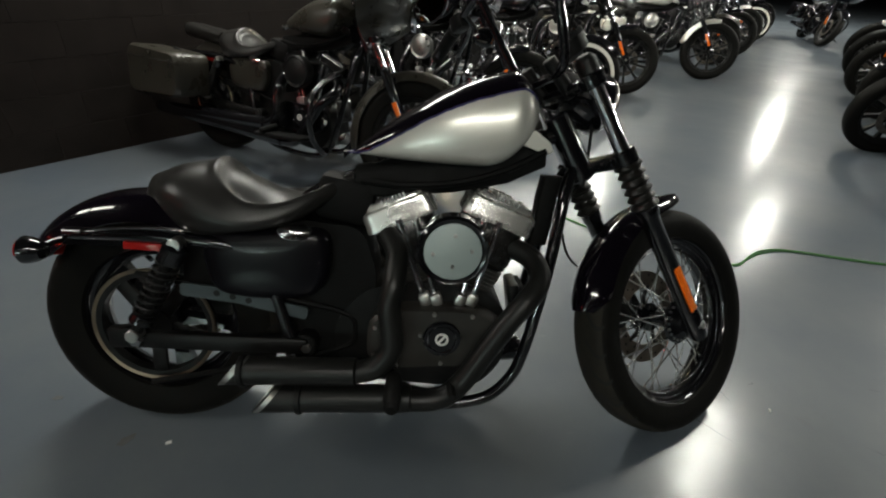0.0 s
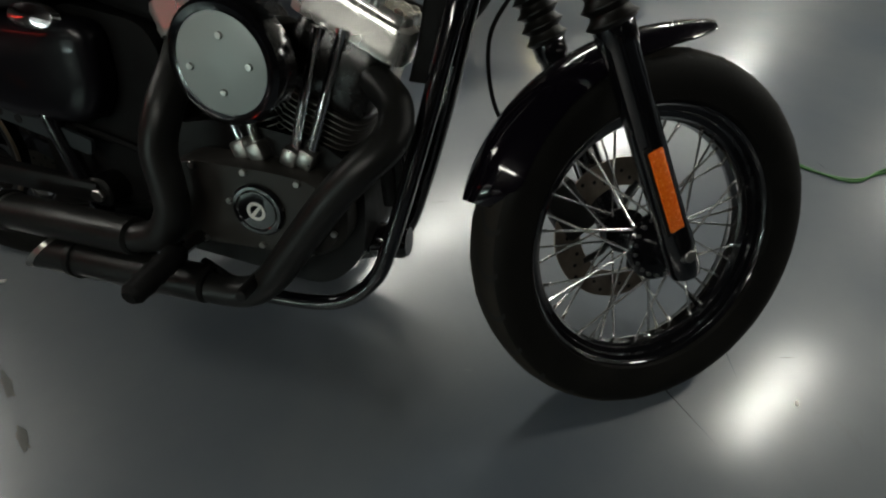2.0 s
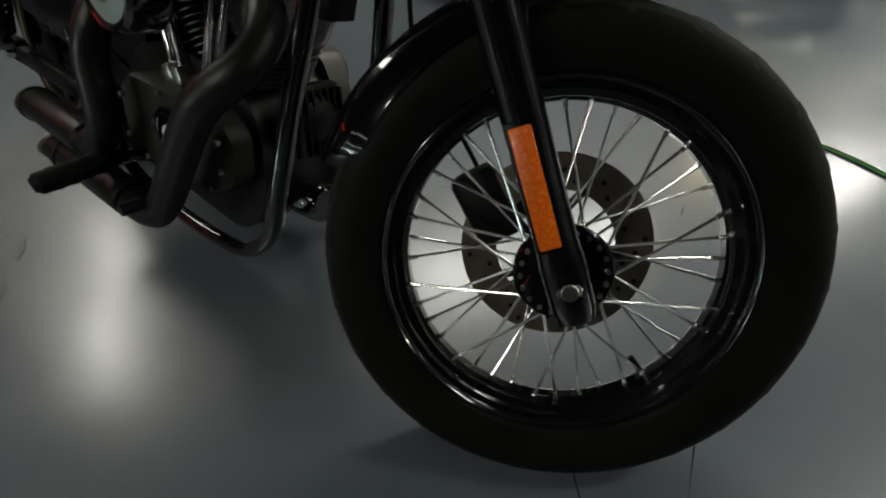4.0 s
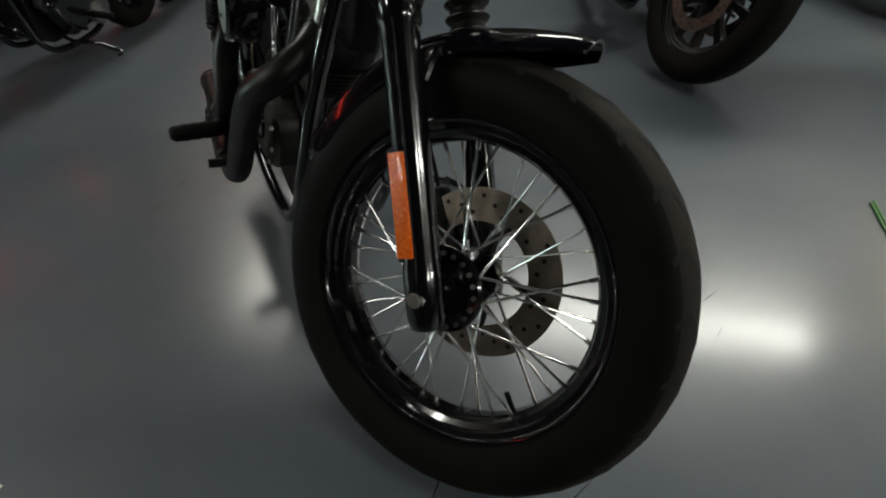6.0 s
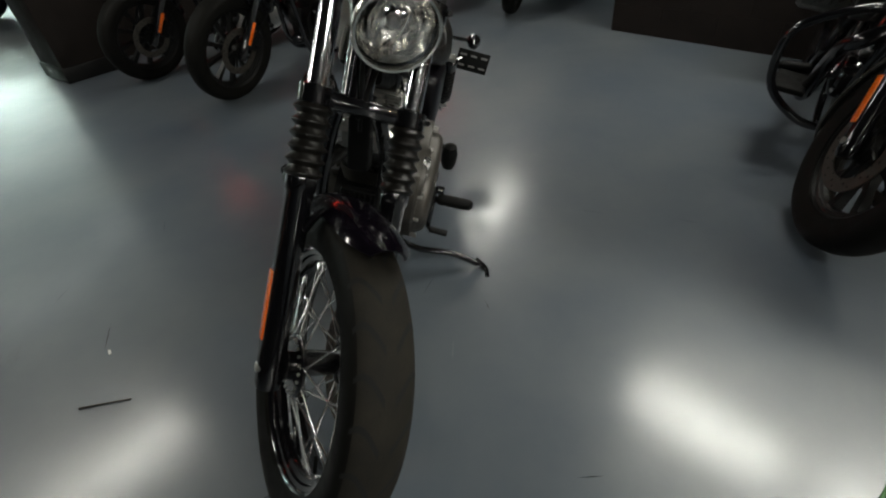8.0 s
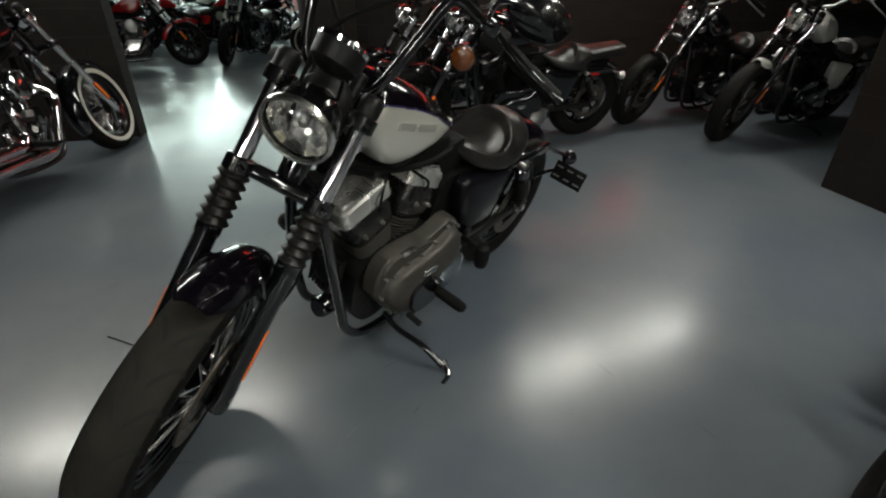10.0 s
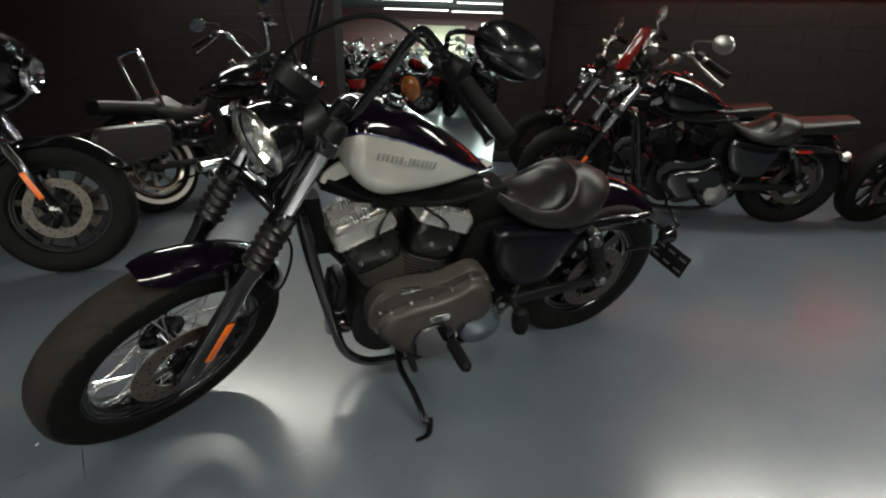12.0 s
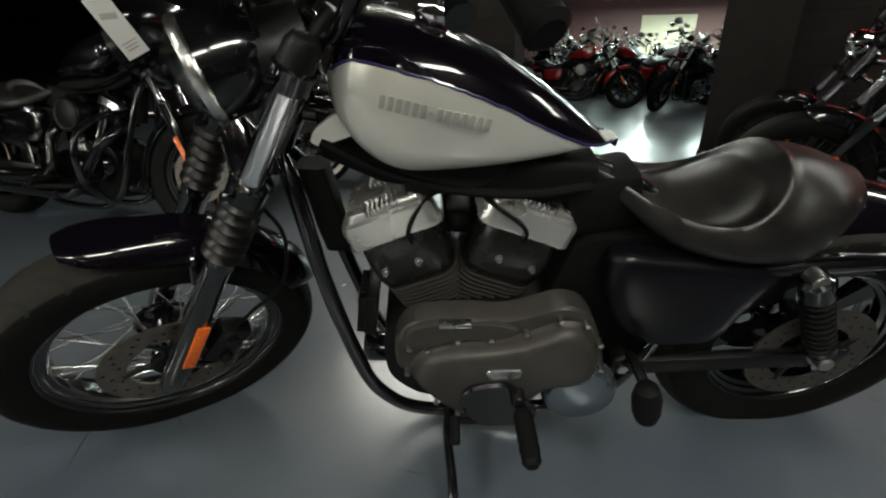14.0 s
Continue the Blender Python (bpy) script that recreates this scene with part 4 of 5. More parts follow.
    cx, cz = sum(p[0] for p in bulge) / len(bulge), sum(p[1] for p in bulge) / len(bulge)
    steps = ((1.05, 0.13), (1.045, 0.138), (1.01, 0.142), (0.995, 0.152), (0.97, 0.162), (0.92, 0.17), (0.82, 0.1755), (0.6, 0.179), (0.3, 0.18))
    part("cover_boss", loft([[(cx + (x - cx) * k, y, cz + (z - cz) * k) for x, z in bulge] for k, y in steps]), GREY_CASE if hero else cover_mat, primary, angle=60)
    # raised case above the cover, with its short bar
    part("case_shoulder", side_case(off([(0.975, 0.43), (0.955, 0.475), (0.9, 0.49), (0.76, 0.482), (0.72, 0.46), (0.78, 0.44), (0.87, 0.44), (0.93, 0.415)]), 0.13, 0.146, 0.008), GREY_CASE if hero else cover_mat, primary)
    if hero:
        part("shift_bracket", side_case(off([(0.85, 0.31), (0.825, 0.345), (0.745, 0.355), (0.71, 0.29), (0.67, 0.24), (0.7, 0.2), (0.83, 0.2)]), 0.178, 0.192, 0.006), BLACK, primary, "black shifter bracket")
        part("shift_shaft", rod((0.775, 0.18, 0.29), (0.775, 0.215, 0.29), 0.014, 14), BLACK, primary)
    part("inspection_plate", side_case(off([(0.723, 0.361), (0.723, 0.388), (0.798, 0.388), (0.798, 0.361)]), 0.172, 0.184, 0.004), ALU, primary, "small satin inspection plate")
    part("sprocket_dome", lathe([(0.085, 0.0), (0.085, 0.025), (0.076, 0.042), (0.04, 0.056), (0.0, 0.06)], (0.625, 0.122, 0.236), (0, 1, 0), 40), DOME if hero else chrome, primary, "blue-grey domed sprocket cover")
    for x, z in off([(0.955, 0.42), (0.918, 0.41), (0.856, 0.436), (0.787, 0.438), (0.717, 0.455), (0.652, 0.492), (0.598, 0.478), (0.56, 0.42), (0.543, 0.335), (0.962, 0.34), (0.9, 0.235), (0.85, 0.19), (0.75, 0.185)]) if detail == 2 else ():
        part("cover_screw", rod((x, 0.13, z), (x, 0.152, z), 0.006, 8), STEEL, primary)
    part("primary_bar", box((0.91, 0.14, 0.459), (0.066, 0.024, 0.009), (0, 0, 0), 0.003), ALU, primary)
    mf = cylinder_stack(root, (0.88, 0, 0.425), 22.5, cover_mat, detail)
    mr = cylinder_stack(root, (0.79, 0, 0.425), -22.5, cover_mat, detail)
    # pushrods on the right side
    for x0, x1 in ((0.775, 0.7), (0.805, 0.745), (0.87, 0.925), (0.9, 0.965)):
        rodp = part("pushrod_tube", rod((x0, -0.095, 0.41), (x1, -0.082, 0.63), 0.0095, 12), CHROME, root)
        part("tappet_block", box((x0, -0.095, 0.415), (0.03, 0.042, 0.034), (0, 22 if x1 > x0 else -22, 0), 0.006), STEEL, rodp)
    # air cleaner
    ac = part("air_cleaner", lathe([(0.05, -0.075), (0.08, -0.06), (0.086, -0.05), (0.086, 0.0), (0.08, 0.007), (0.071, 0.004)], (0.837, -0.207, 0.581), (0, -1, 0), 44), BLACK if hero else chrome, root, "round air cleaner")
    face = part("cover_disc", lathe([(0.072, -0.002), (0.071, 0.003), (0.068, 0.005), (0.0, 0.006)], (0.837, -0.207, 0.581), (0, -1, 0), 44), DISCPAINT if hero else chrome, ac, "matt blue-grey cover disc" if hero else "")
    for x, z in () if detail < 2 else ((0.845, 0.629), (0.885, 0.592), (0.84, 0.552), (0.792, 0.583)):
        part("cover_screw", rod((x - 0.003, -0.208, z - 0.008), (x - 0.003, -0.217, z - 0.008), 0.005, 10), STEEL, ac)
    part("intake", box((0.835, -0.06, 0.6), (0.06, 0.13, 0.06), (0, 0, 0), 0.02), SATIN, root)
    for ob in set(root.children) - before:
        ob.matrix_basis = lift @ ob.matrix_basis
    primary.matrix_basis = Matrix.Translation((-0.048, 0.018, 0.026))
    # gearbox, rear plate and the dark fittings under the tank
    part("gearbox", loft([[(x, y, z) for x, z in rounded([(0.4, 0.2), (0.62, 0.16), (0.66, 0.5), (0.62, 0.62), (0.44, 0.64), (0.41, 0.5)], 0.04, 4)] for y in (-0.078, 0.078)]), RUBBER, root)
    part("electrics_box", box((0.575, 0, 0.685), (0.15, 0.12, 0.12), (0, 12, 0), 0.02), RUBBER, root)
    part("wiring_tray", loft([[(x, y * w, z + zc) for y, z in rounded([(-0.06, -0.045), (0.06, -0.045), (0.05, 0.04), (-0.05, 0.04)], 0.02, 3)] for x, zc, w in ((0.6, 0.735, 0.9), (0.72, 0.748, 1.1), (0.86, 0.758, 0.9), (1.0, 0.785, 0.8), (1.1, 0.83, 0.6))]), RUBBER, root)
    # added dark block that fills the open gap between the front rails
    part("front_harness", loft([[(x + xc, y, z) for x, y in rounded([(-0.03, -0.03), (0.025, -0.026), (0.025, 0.026), (-0.03, 0.03)], 0.014, 3)] for z, xc in ((0.57, 1.1), (0.63, 1.112), (0.7, 1.12), (0.76, 1.13))]), RUBBER, root)
    for sg in (-1, 1):
        part("wiring_loom", tube([(0.62, sg * 0.075, 0.745), (0.74, sg * 0.082, 0.735), (0.88, sg * 0.08, 0.748), (1.0, sg * 0.075, 0.785), (1.09, sg * 0.06, 0.83)], 0.009, 8, 5), RUBBER, root)
    part("ignition_coil", box((0.86, 0.02, 0.755), (0.2, 0.07, 0.07), (0, 8, 0), 0.012), SATIN, root)
    part("rear_tray", box((0.3, 0, 0.53), (0.3, 0.19, 0.2), (0, 4, 0), 0.03), RUBBER, root)
    part("horn", lathe([(0.03, 0), (0.042, 0.01), (0.042, 0.022), (0.03, 0.03), (0.012, 0.034)], (1.045, 0.0, 0.4), (1, 0, 0.1), 24), SATIN, root)
    reg = part("voltage_regulator", box((1.045, 0.0, 0.4), (0.03, 0.11, 0.12), (0, -8, 0), 0.008), SATIN, root)
    if detail == 2:
        for k in range(7):
            part("cooling_fin", box((1.066, -0.045 + k * 0.015, 0.4), (0.018, 0.004, 0.11), (0, -8, 0), 0.001), SATIN, reg)
    part("oil_filter", lathe([(0.03, 0), (0.037, 0.006), (0.037, 0.07), (0.03, 0.08)], (1.0, 0.0, 0.235), (1, 0, 0.1), 22), BLACK, root)
    for sg in (-1, 1):
        part("spark_plug_lead", tube([(0.83, sg * 0.03, 0.74), (0.86 + 0.05 * sg, 0.06, 0.72), (0.84 + 0.11 * sg, 0.085, 0.66), (0.835 + 0.1 * sg, 0.075, 0.61)], 0.0042, 8, 6), RUBBER, root)
    # exhaust
    pm = CHROME if cruiser else PIPE if hero else BLACK
    p1 = part("front_exhaust_pipe", tube([(1.02, -0.06, 0.575), (1.072, -0.1, 0.548), (1.082, -0.15, 0.508), (1.045, -0.185, 0.465), (1.0, -0.195, 0.41), (0.942, -0.2, 0.325), (0.88, -0.205, 0.235), (0.82, -0.208, 0.197), (0.7, -0.21, 0.195)], 0.029, 18, 8), pm, root, "matt black header pipe")
    p2 = part("rear_exhaust_pipe", tube([(0.69, -0.07, 0.6), (0.715, -0.13, 0.57), (0.712, -0.178, 0.512), (0.7, -0.195, 0.45), (0.706, -0.2, 0.39), (0.705, -0.203, 0.335), (0.668, -0.205, 0.287), (0.6, -0.205, 0.27), (0.55, -0.2, 0.27)], 0.029, 18, 8), pm, root, "matt black header pipe")
    for q, a, b, x in ((p1, (0.76, -0.21, 0.2), (0.35, -0.2, 0.19), 0.36), (p2, (0.62, -0.205, 0.272), (0.27, -0.195, 0.268), 0.3)):
        if touring:
            b = (-0.35, -0.2, 0.22)
        a, b = Vector(a), Vector(b)
        d = (b - a).normalized()
        r = 0.036 if hero else 0.042
        slash = lambda p, c: p - d * max(0.0, (Vector(p) - c).z + r) * 0.9
        g = rod(a, b, r, 22)
        if hero:
            g.v = [tuple(slash(Vector(p), b)) if (Vector(p) - b).dot(d) > -0.02 else p for p in g.v]
        part("silencer", g, pm, q)
        tip = lathe([(r + 0.001, -0.012), (r + 0.0015, 0.003), (r - 0.005, 0.004), (r - 0.005, -0.01)], b, d, 22, closed=True)
        if hero:
            tip.v = [tuple(slash(Vector(p), b)) for p in tip.v]
        part("silencer_tip", tip, STEEL if cruiser or hero else SATIN, q)
        part("clamp", lathe([(0.038, 0), (0.041, 0.003), (0.041, 0.014), (0.038, 0.017)], a + d * (0.28 if hero else 0.1), d, 20, closed=True), STEEL if cruiser else SATIN, q)

    # tank and seat
    if cruiser or touring:
        tk = tank(root, paint, None, 0.57, 1.1, 1.02, 0.155, 0.8)
    else:
        tk = tank(root, paint, panel, 0.568, 1.066, 1.02, 0.128, 0.786)
    part("filler_cap", lathe([(0.026, -0.01), (0.03, 0.0), (0.03, 0.01), (0.024, 0.016), (0.0, 0.018)], (0.9, 0.0, 1.008), (-0.16, 0, 1), 24), CHROME, tk)
    for sg in (-1, 1):
        part("neck_cover", plate(rounded([(1.03, 0.882), (1.062, 0.88), (1.1, 0.852), (1.11, 0.83), (1.096, 0.82), (1.03, 0.842)], 0.007), sg * 0.056, sg * 0.064, None, 0.003), SILVER if hero else chrome, root, "pale satin bracket below the tank")
    # the seat: a dished rider's place whose rolled border runs along both sides and up over the rear
    sx = (0.08, 0.12, 0.16, 0.2, 0.25, 0.32, 0.38, 0.45, 0.5, 0.55, 0.595)
    along = lambda x, *row: float(np.interp(x, sx, row))
    rings = []
    for i in range(61):
        x = 0.595 - 0.515 * i / 60
        ease = lambda k: k * k * (3 - 2 * k)
        blur = lambda *row: sum(along(min(0.595, max(0.08, x + d)), *row) for d in (-0.024, -0.012, 0, 0.012, 0.024)) / 5
        top = blur(0.735, 0.755, 0.768, 0.776, 0.779, 0.757, 0.724, 0.704, 0.718, 0.745, 0.766)
        side = blur(0.7, 0.712, 0.716, 0.708, 0.682, 0.66, 0.661, 0.682, 0.706, 0.735, 0.755)
        skirt = blur(0.7, 0.672, 0.632, 0.607, 0.604, 0.613, 0.62, 0.634, 0.66, 0.7, 0.728)
        hw = blur(0.062, 0.102, 0.13, 0.143, 0.15, 0.152, 0.145, 0.122, 0.096, 0.062, 0.035)
        ring = []
        for k in range(49):
            q = -1 + 2 * k / 48
            back = max(0.0, (0.42 - x) / 0.165)
            d = (back**3.4 + (abs(q) / 0.9) ** 3.4) ** (1 / 3.4)
            roll = math.exp(-(((d - 1.0) / 0.085) ** 2))
            dish = ease(min(1.0, max(0.0, (1.02 - d) / 0.2)))
            lip = 0.3 + 0.7 * ease(min(1.0, max(0.0, (0.56 - x) / 0.1)))
            z = top - (top - side) * abs(q) ** 2.3 + lip * (0.012 * roll - 0.016 * dish) - 0.012 * abs(q) ** 14
            ring.append((x, hw * q, z))
        low_edge = [(x, hw * math.copysign(k, q), skirt + (side - 0.014 - skirt) * h) for q, k, h in ((1, 1.02, 0.75), (1, 1.0, 0.35), (1, 0.95, 0.08), (1, 0.86, 0.0), (-1, 0.86, 0.0), (-1, 0.95, 0.08), (-1, 1.0, 0.35), (-1, 1.02, 0.75))]
        rings.append(ring + low_edge)
    seat = part("seat", loft(rings), LEATHER, root, "black vinyl solo seat with a raised rear lip", angle=60)
    if not hero:
        part("passenger_pad", loft([[(0.14 - 0.34 * t, 0.12 * (1 - 0.2 * t) * math.copysign(abs(math.cos(a)) ** 0.6, math.cos(a)), 0.7 + 0.03 * t + 0.045 * math.copysign(abs(math.sin(a)) ** 0.6, math.sin(a))) for a in np.linspace(0, 2 * math.pi, 20, endpoint=False)] for t in (0, 0.08, 0.3, 0.6, 0.9, 1)]), LEATHER, root)
    # rear mudguard and lights
    guard = fender(root, (0.046, 0, 0.323), 0.374, 0.1, 50, 146 if hero else 175, paint, "rear_mudguard", 0.06, 0.7)
    tl = part("tail_lamp", loft([[(x + 0.165, y * w * 0.8, z * 0.8 + 0.535) for y, z in rounded([(-0.04, -0.03), (0.04, -0.03), (0.035, 0.03), (-0.035, 0.03)], 0.012)] for x, w in ((-0.345, 0.9), (-0.375, 1.0), (-0.392, 0.8))]), REDLENS, root, "red tail lamp")
    for sg in (-1, 1):
        if sg < 0 or not hero:
            part("side_reflector", box((0.096, sg * 0.137, 0.574), (0.105, 0.006, 0.02), (0, 3, 0), 0.003), REDLENS, root)
        st = Vector((-0.095, sg * 0.135, 0.59))
        sig = rod(st, st + Vector((-0.01, sg * 0.07, 0)), 0.008, 10)
        lathe([(0.0, -0.04), (0.02, -0.034), (0.03, -0.012), (0.032, 0.004), (0.028, 0.006)], st + Vector((-0.01, sg * 0.1, 0)), (-1, 0, 0), 20, sig)
        so = part("rear_turn_signal", sig, BLACK if hero else chrome, root)
        part("lens", lathe([(0.029, 0.0045), (0.026, 0.012), (0.0, 0.018)], st + Vector((-0.01, sg * 0.1, 0)), (-1, 0, 0), 20), REDLENS, so)
    # side covers, belt guard
    cover = part("oil_tank_cover", bulged_case([(0.29, 0.378), (0.25, 0.5), (0.2, 0.59), (0.36, 0.608), (0.47, 0.62), (0.572, 0.636), (0.566, 0.52), (0.518, 0.43), (0.43, 0.372)], 0.09, 0.152), SIDEPAINT if hero else paint, root, "glossy dark side cover", angle=60)
    cover = part("battery_cover", bulged_case([(0.24, 0.45), (0.22, 0.56), (0.25, 0.612), (0.4, 0.618), (0.545, 0.622), (0.54, 0.5), (0.5, 0.44), (0.36, 0.43)], -0.085, -0.138), SIDEPAINT if hero else paint, root, "glossy black side cover", angle=60)
    part("key_switch", lathe([(0.03, 0), (0.026, 0.012), (0.012, 0.016), (0.0, 0.017)], (0.46, -0.13, 0.618), (0.2, -1, 0.2), 24).moved(Matrix.Translation((0.46, -0.13, 0.618)) @ Matrix.Diagonal((1.5, 1, 0.75, 1)) @ Matrix.Translation((-0.46, 0.13, -0.618))), CHROME, root)
    bg = part("belt_guard", plate(rounded([(0.16, 0.475), (0.27, 0.462), (0.485, 0.408), (0.475, 0.376), (0.3, 0.42), (0.155, 0.44)], 0.01), -0.112, -0.12, None, 0.001), GUARD if hero else SATIN, root, "grey belt guard with three holes")
    if hero:
        for hx, hz in ((0.25, 0.447), (0.29, 0.438), (0.33, 0.428)):
            part("guard_hole", lathe([(0.0085, 0), (0.0085, 0.001), (0.0, 0.001)], (hx, -0.1197, hz), (0, -1, 0), 14), GROOVE, bg)
    belt = tube([(0.03, -0.082, 0.484), (0.3, -0.082, 0.44), (0.56, -0.082, 0.385), (0.6, -0.082, 0.33), (0.56, -0.082, 0.275), (0.3, -0.082, 0.215), (0.03, -0.082, 0.162)], 0.008, 6, 6)
    part("drive_belt", belt, RUBBER, root)
    # pegs, stand
    for sg in (-1, 1):
        b = Vector((0.715, sg * (0.36 if sg > 0 else 0.34), 0.272 if sg > 0 else 0.25))
        a = Vector((0.715, sg * 0.2, 0.27))
        peg = part("foot_peg", lathe([(0.014, 0)] + [(0.02 + 0.002 * (k % 2), 0.008 + k * 0.012) for k in range(9)] + [(0.02, 0.118), (0.012, 0.128)], a + Vector((0, sg * 0.015, 0)), b - a, 16), RUBBER, root)
        part("peg_bracket", tube([(0.69, sg * 0.1, 0.24), (0.705, sg * 0.16, 0.262), a + Vector((0, sg * 0.02, -0.002))], 0.013, 10, 5), BLACK, peg)
        lev = tube([(0.72, sg * 0.17, 0.22), (0.8, sg * 0.2, 0.215), (0.86, sg * 0.215, 0.24)], 0.008, 10, 5)
        rod((0.86, sg * 0.21, 0.24), (0.862, sg * 0.27, 0.238), 0.011, 12, lev)
        part("foot_lever", lev, SATIN, root)
    if hero:
        folded = part("folded_peg", lathe([(0.006, 0), (0.024, 0.006), (0.03, 0.03), (0.031, 0.075), (0.024, 0.105), (0.008, 0.114)], (0.445, 0.232, 0.252), (0.22, -0.05, 1), 18), RUBBER, root, "black rubber folded passenger peg")
        part("peg_bracket", tube([(0.46, 0.12, 0.33), (0.465, 0.17, 0.345), (0.462, 0.222, 0.34)], 0.012, 10, 5), SATIN, folded)
    lean_stand = tube([(0.86, 0.115, 0.17), (0.875, 0.19, 0.16), (0.87, 0.3, 0.165), (0.865, 0.4, 0.14)], 0.011, 12, 6)
    stand = part("side_stand", lean_stand, BLACK, root)
    part("stand_foot", tube([(0.85, 0.39, 0.145), (0.87, 0.43, 0.13), (0.915, 0.44, 0.128)], lambda t: 0.011 - 0.003 * t, 10, 5), BLACK, stand)
    if hero:
        # slotted plate bracket at the left side
        pl = box((0, 0, 0), (0.15, 0.004, 0.095), (0, 0, 0), 0.0018)
        mm = pose(-0.15, 0.25, 0.49, 0, 4, 96)
        pb = part("plate_bracket", pl.moved(mm), SATIN, root, "slotted black licence plate bracket")
        slot = box((0, 0, 0), (0.03, 0.0066, 0.008), (0, 0, 0), 0.0005).mesh("bracket_slot", STEEL)
        for i in range(3):
            for k in (-1, 1):
                part("bracket_slot", slot, STEEL, pb).matrix_basis = mm @ Matrix.Translation((-0.05 + i * 0.05, 0, k * 0.024))
        part("bracket_arm", tube([(-0.05, 0.135, 0.45), (-0.1, 0.16, 0.48), (-0.145, 0.2, 0.5)], 0.008, 8, 5), BLACK, pb)
        # a row of blocks stands in for the maker's name on the left panel
        row = Matrix.Translation((0.898, 0.1276, 0.903)) @ pose(0, 0, 0, 90, 0, 180) @ pose(0, 0, 0, 0, 0, -13.5)
        dash = box((0, 0, 0), (0.006, 0.004, 0.003), (0, 0, 0), 0.0004).mesh("emblem_dash", LETTER)
        wide = box((0, 0, 0), (0.0078, 0.021, 0.003), (0, 0, 0), 0.0004).mesh("emblem_block", LETTER)
        for k in range(14):
            blk = part("emblem_block", dash if k == 6 else wide, LETTER, tk)
            blk.matrix_basis = row @ Matrix.Translation(((k - 6.5) * 0.0125, 0, -0.0009 * abs(k - 6.5) ** 1.2 * 0.3))
    if style == "roadster" and detail:
        rows = []
        for i in range(6):
            t = i / 5
            half_w = 0.048 * (1 - 0.3 * t**2)
            c = fork(0.74 + 0.26 * t, 0.17 + 0.02 * t, 0)
            rows.append([tuple(c + Vector((-0.05 * q * q, half_w * q, 0))) for q in np.linspace(-1, 1, 11)] + [tuple(c + Vector((-0.05 * q * q - 0.004, half_w * q, 0))) for q in np.linspace(1, -1, 11)])
        put("windscreen", loft(rows), RED_SCREEN, root, "small red-tinted windscreen")
    if touring:
        for sg in (-1, 1):
            rings = [[(x, sg * (0.16 + 0.24 * k), z) for x, z in rounded([(-0.38, 0.32), (0.1, 0.34), (0.1, 0.6), (-0.36, 0.62)], 0.06, 4)] for k in (0.05, 0.9)]
            rings.append([(-0.14 + (x + 0.14) * 0.93, sg * 0.4, 0.47 + (z - 0.47) * 0.9) for x, y, z in rings[1]])
            bag = part("saddlebag", loft(rings), paint, root, "hard saddlebag with a bevelled lid")
            part("lid_seam", tube([(-0.37, sg * 0.4, 0.55), (-0.13, sg * 0.405, 0.548), (0.1, sg * 0.4, 0.54)], 0.003, 6, 4), CHROME, bag)
            part("engine_guard", tube([(1.06, sg * 0.08, 0.62), (1.09, sg * 0.2, 0.6), (1.1, sg * 0.34, 0.52), (1.1, sg * 0.37, 0.42), (1.09, sg * 0.33, 0.28), (1.05, sg * 0.2, 0.18), (1.0, sg * 0.1, 0.15)], 0.016, 12, 6), BLACK, root, "black engine guard tube")
            part("footboard", box((0.82, sg * 0.27, 0.24), (0.36, 0.12, 0.025), (0, -4, 0), 0.012), RUBBER, root, "black rubber footboard")
    if cruiser:
        for sg in (-1, 1):
            rings = [[(x, sg * (0.15 + 0.2 * k), z) for x, z in rounded([(-0.4, 0.36), (0.05, 0.4), (0.08, 0.6), (-0.4, 0.6)], 0.08, 4)] for k in (0.05, 0.85)]
            rings.append([(-0.17 + (x + 0.17) * 0.9, sg * 0.34, 0.49 + (z - 0.49) * 0.85) for x, y, z in rings[1]])
            part("saddlebag", loft(rings), LEATHER, root, "black leather saddlebag")
        part("sissy_bar", tube([(0.2, 0.12, 0.62), (0.14, 0.13, 0.9), (0.12, 0.13, 1.02), (0.117, 0.1, 1.06), (0.117, -0.1, 1.06), (0.12, -0.13, 1.02), (0.14, -0.13, 0.9), (0.2, -0.12, 0.62)], 0.013, 12, 8), CHROME, root)
    if detail == 0:
        for ob in [c for c in root.children_recursive if c.name.split(".")[0] in HIDDEN_FAR_OFF]:
            if not ob.children:
                bpy.data.objects.remove(ob)
    return root


def stand_pose(front, rear, lean, wheelbase):
    """The pose of a motorcycle whose tyres touch the floor at front and rear (x, y)."""
    d = Vector(front) - Vector(rear)
    return Matrix.Translation((rear[0], rear[1], 0)) @ Matrix.Rotation(math.atan2(d.y, d.x), 4, "Z") @ Matrix.Rotation(radians(-lean), 4, "X")


hero = motorcycle(Matrix.Translation((0.001, -0.101, -0.008)) @ Matrix.Rotation(radians(-2.06), 4, "Z") @ Matrix.Rotation(radians(-15.56), 4, "X"),
                  "black and silver V-twin motorcycle leaning on its side stand", "hero", PURPLE, SILVER, 30.9, 2)


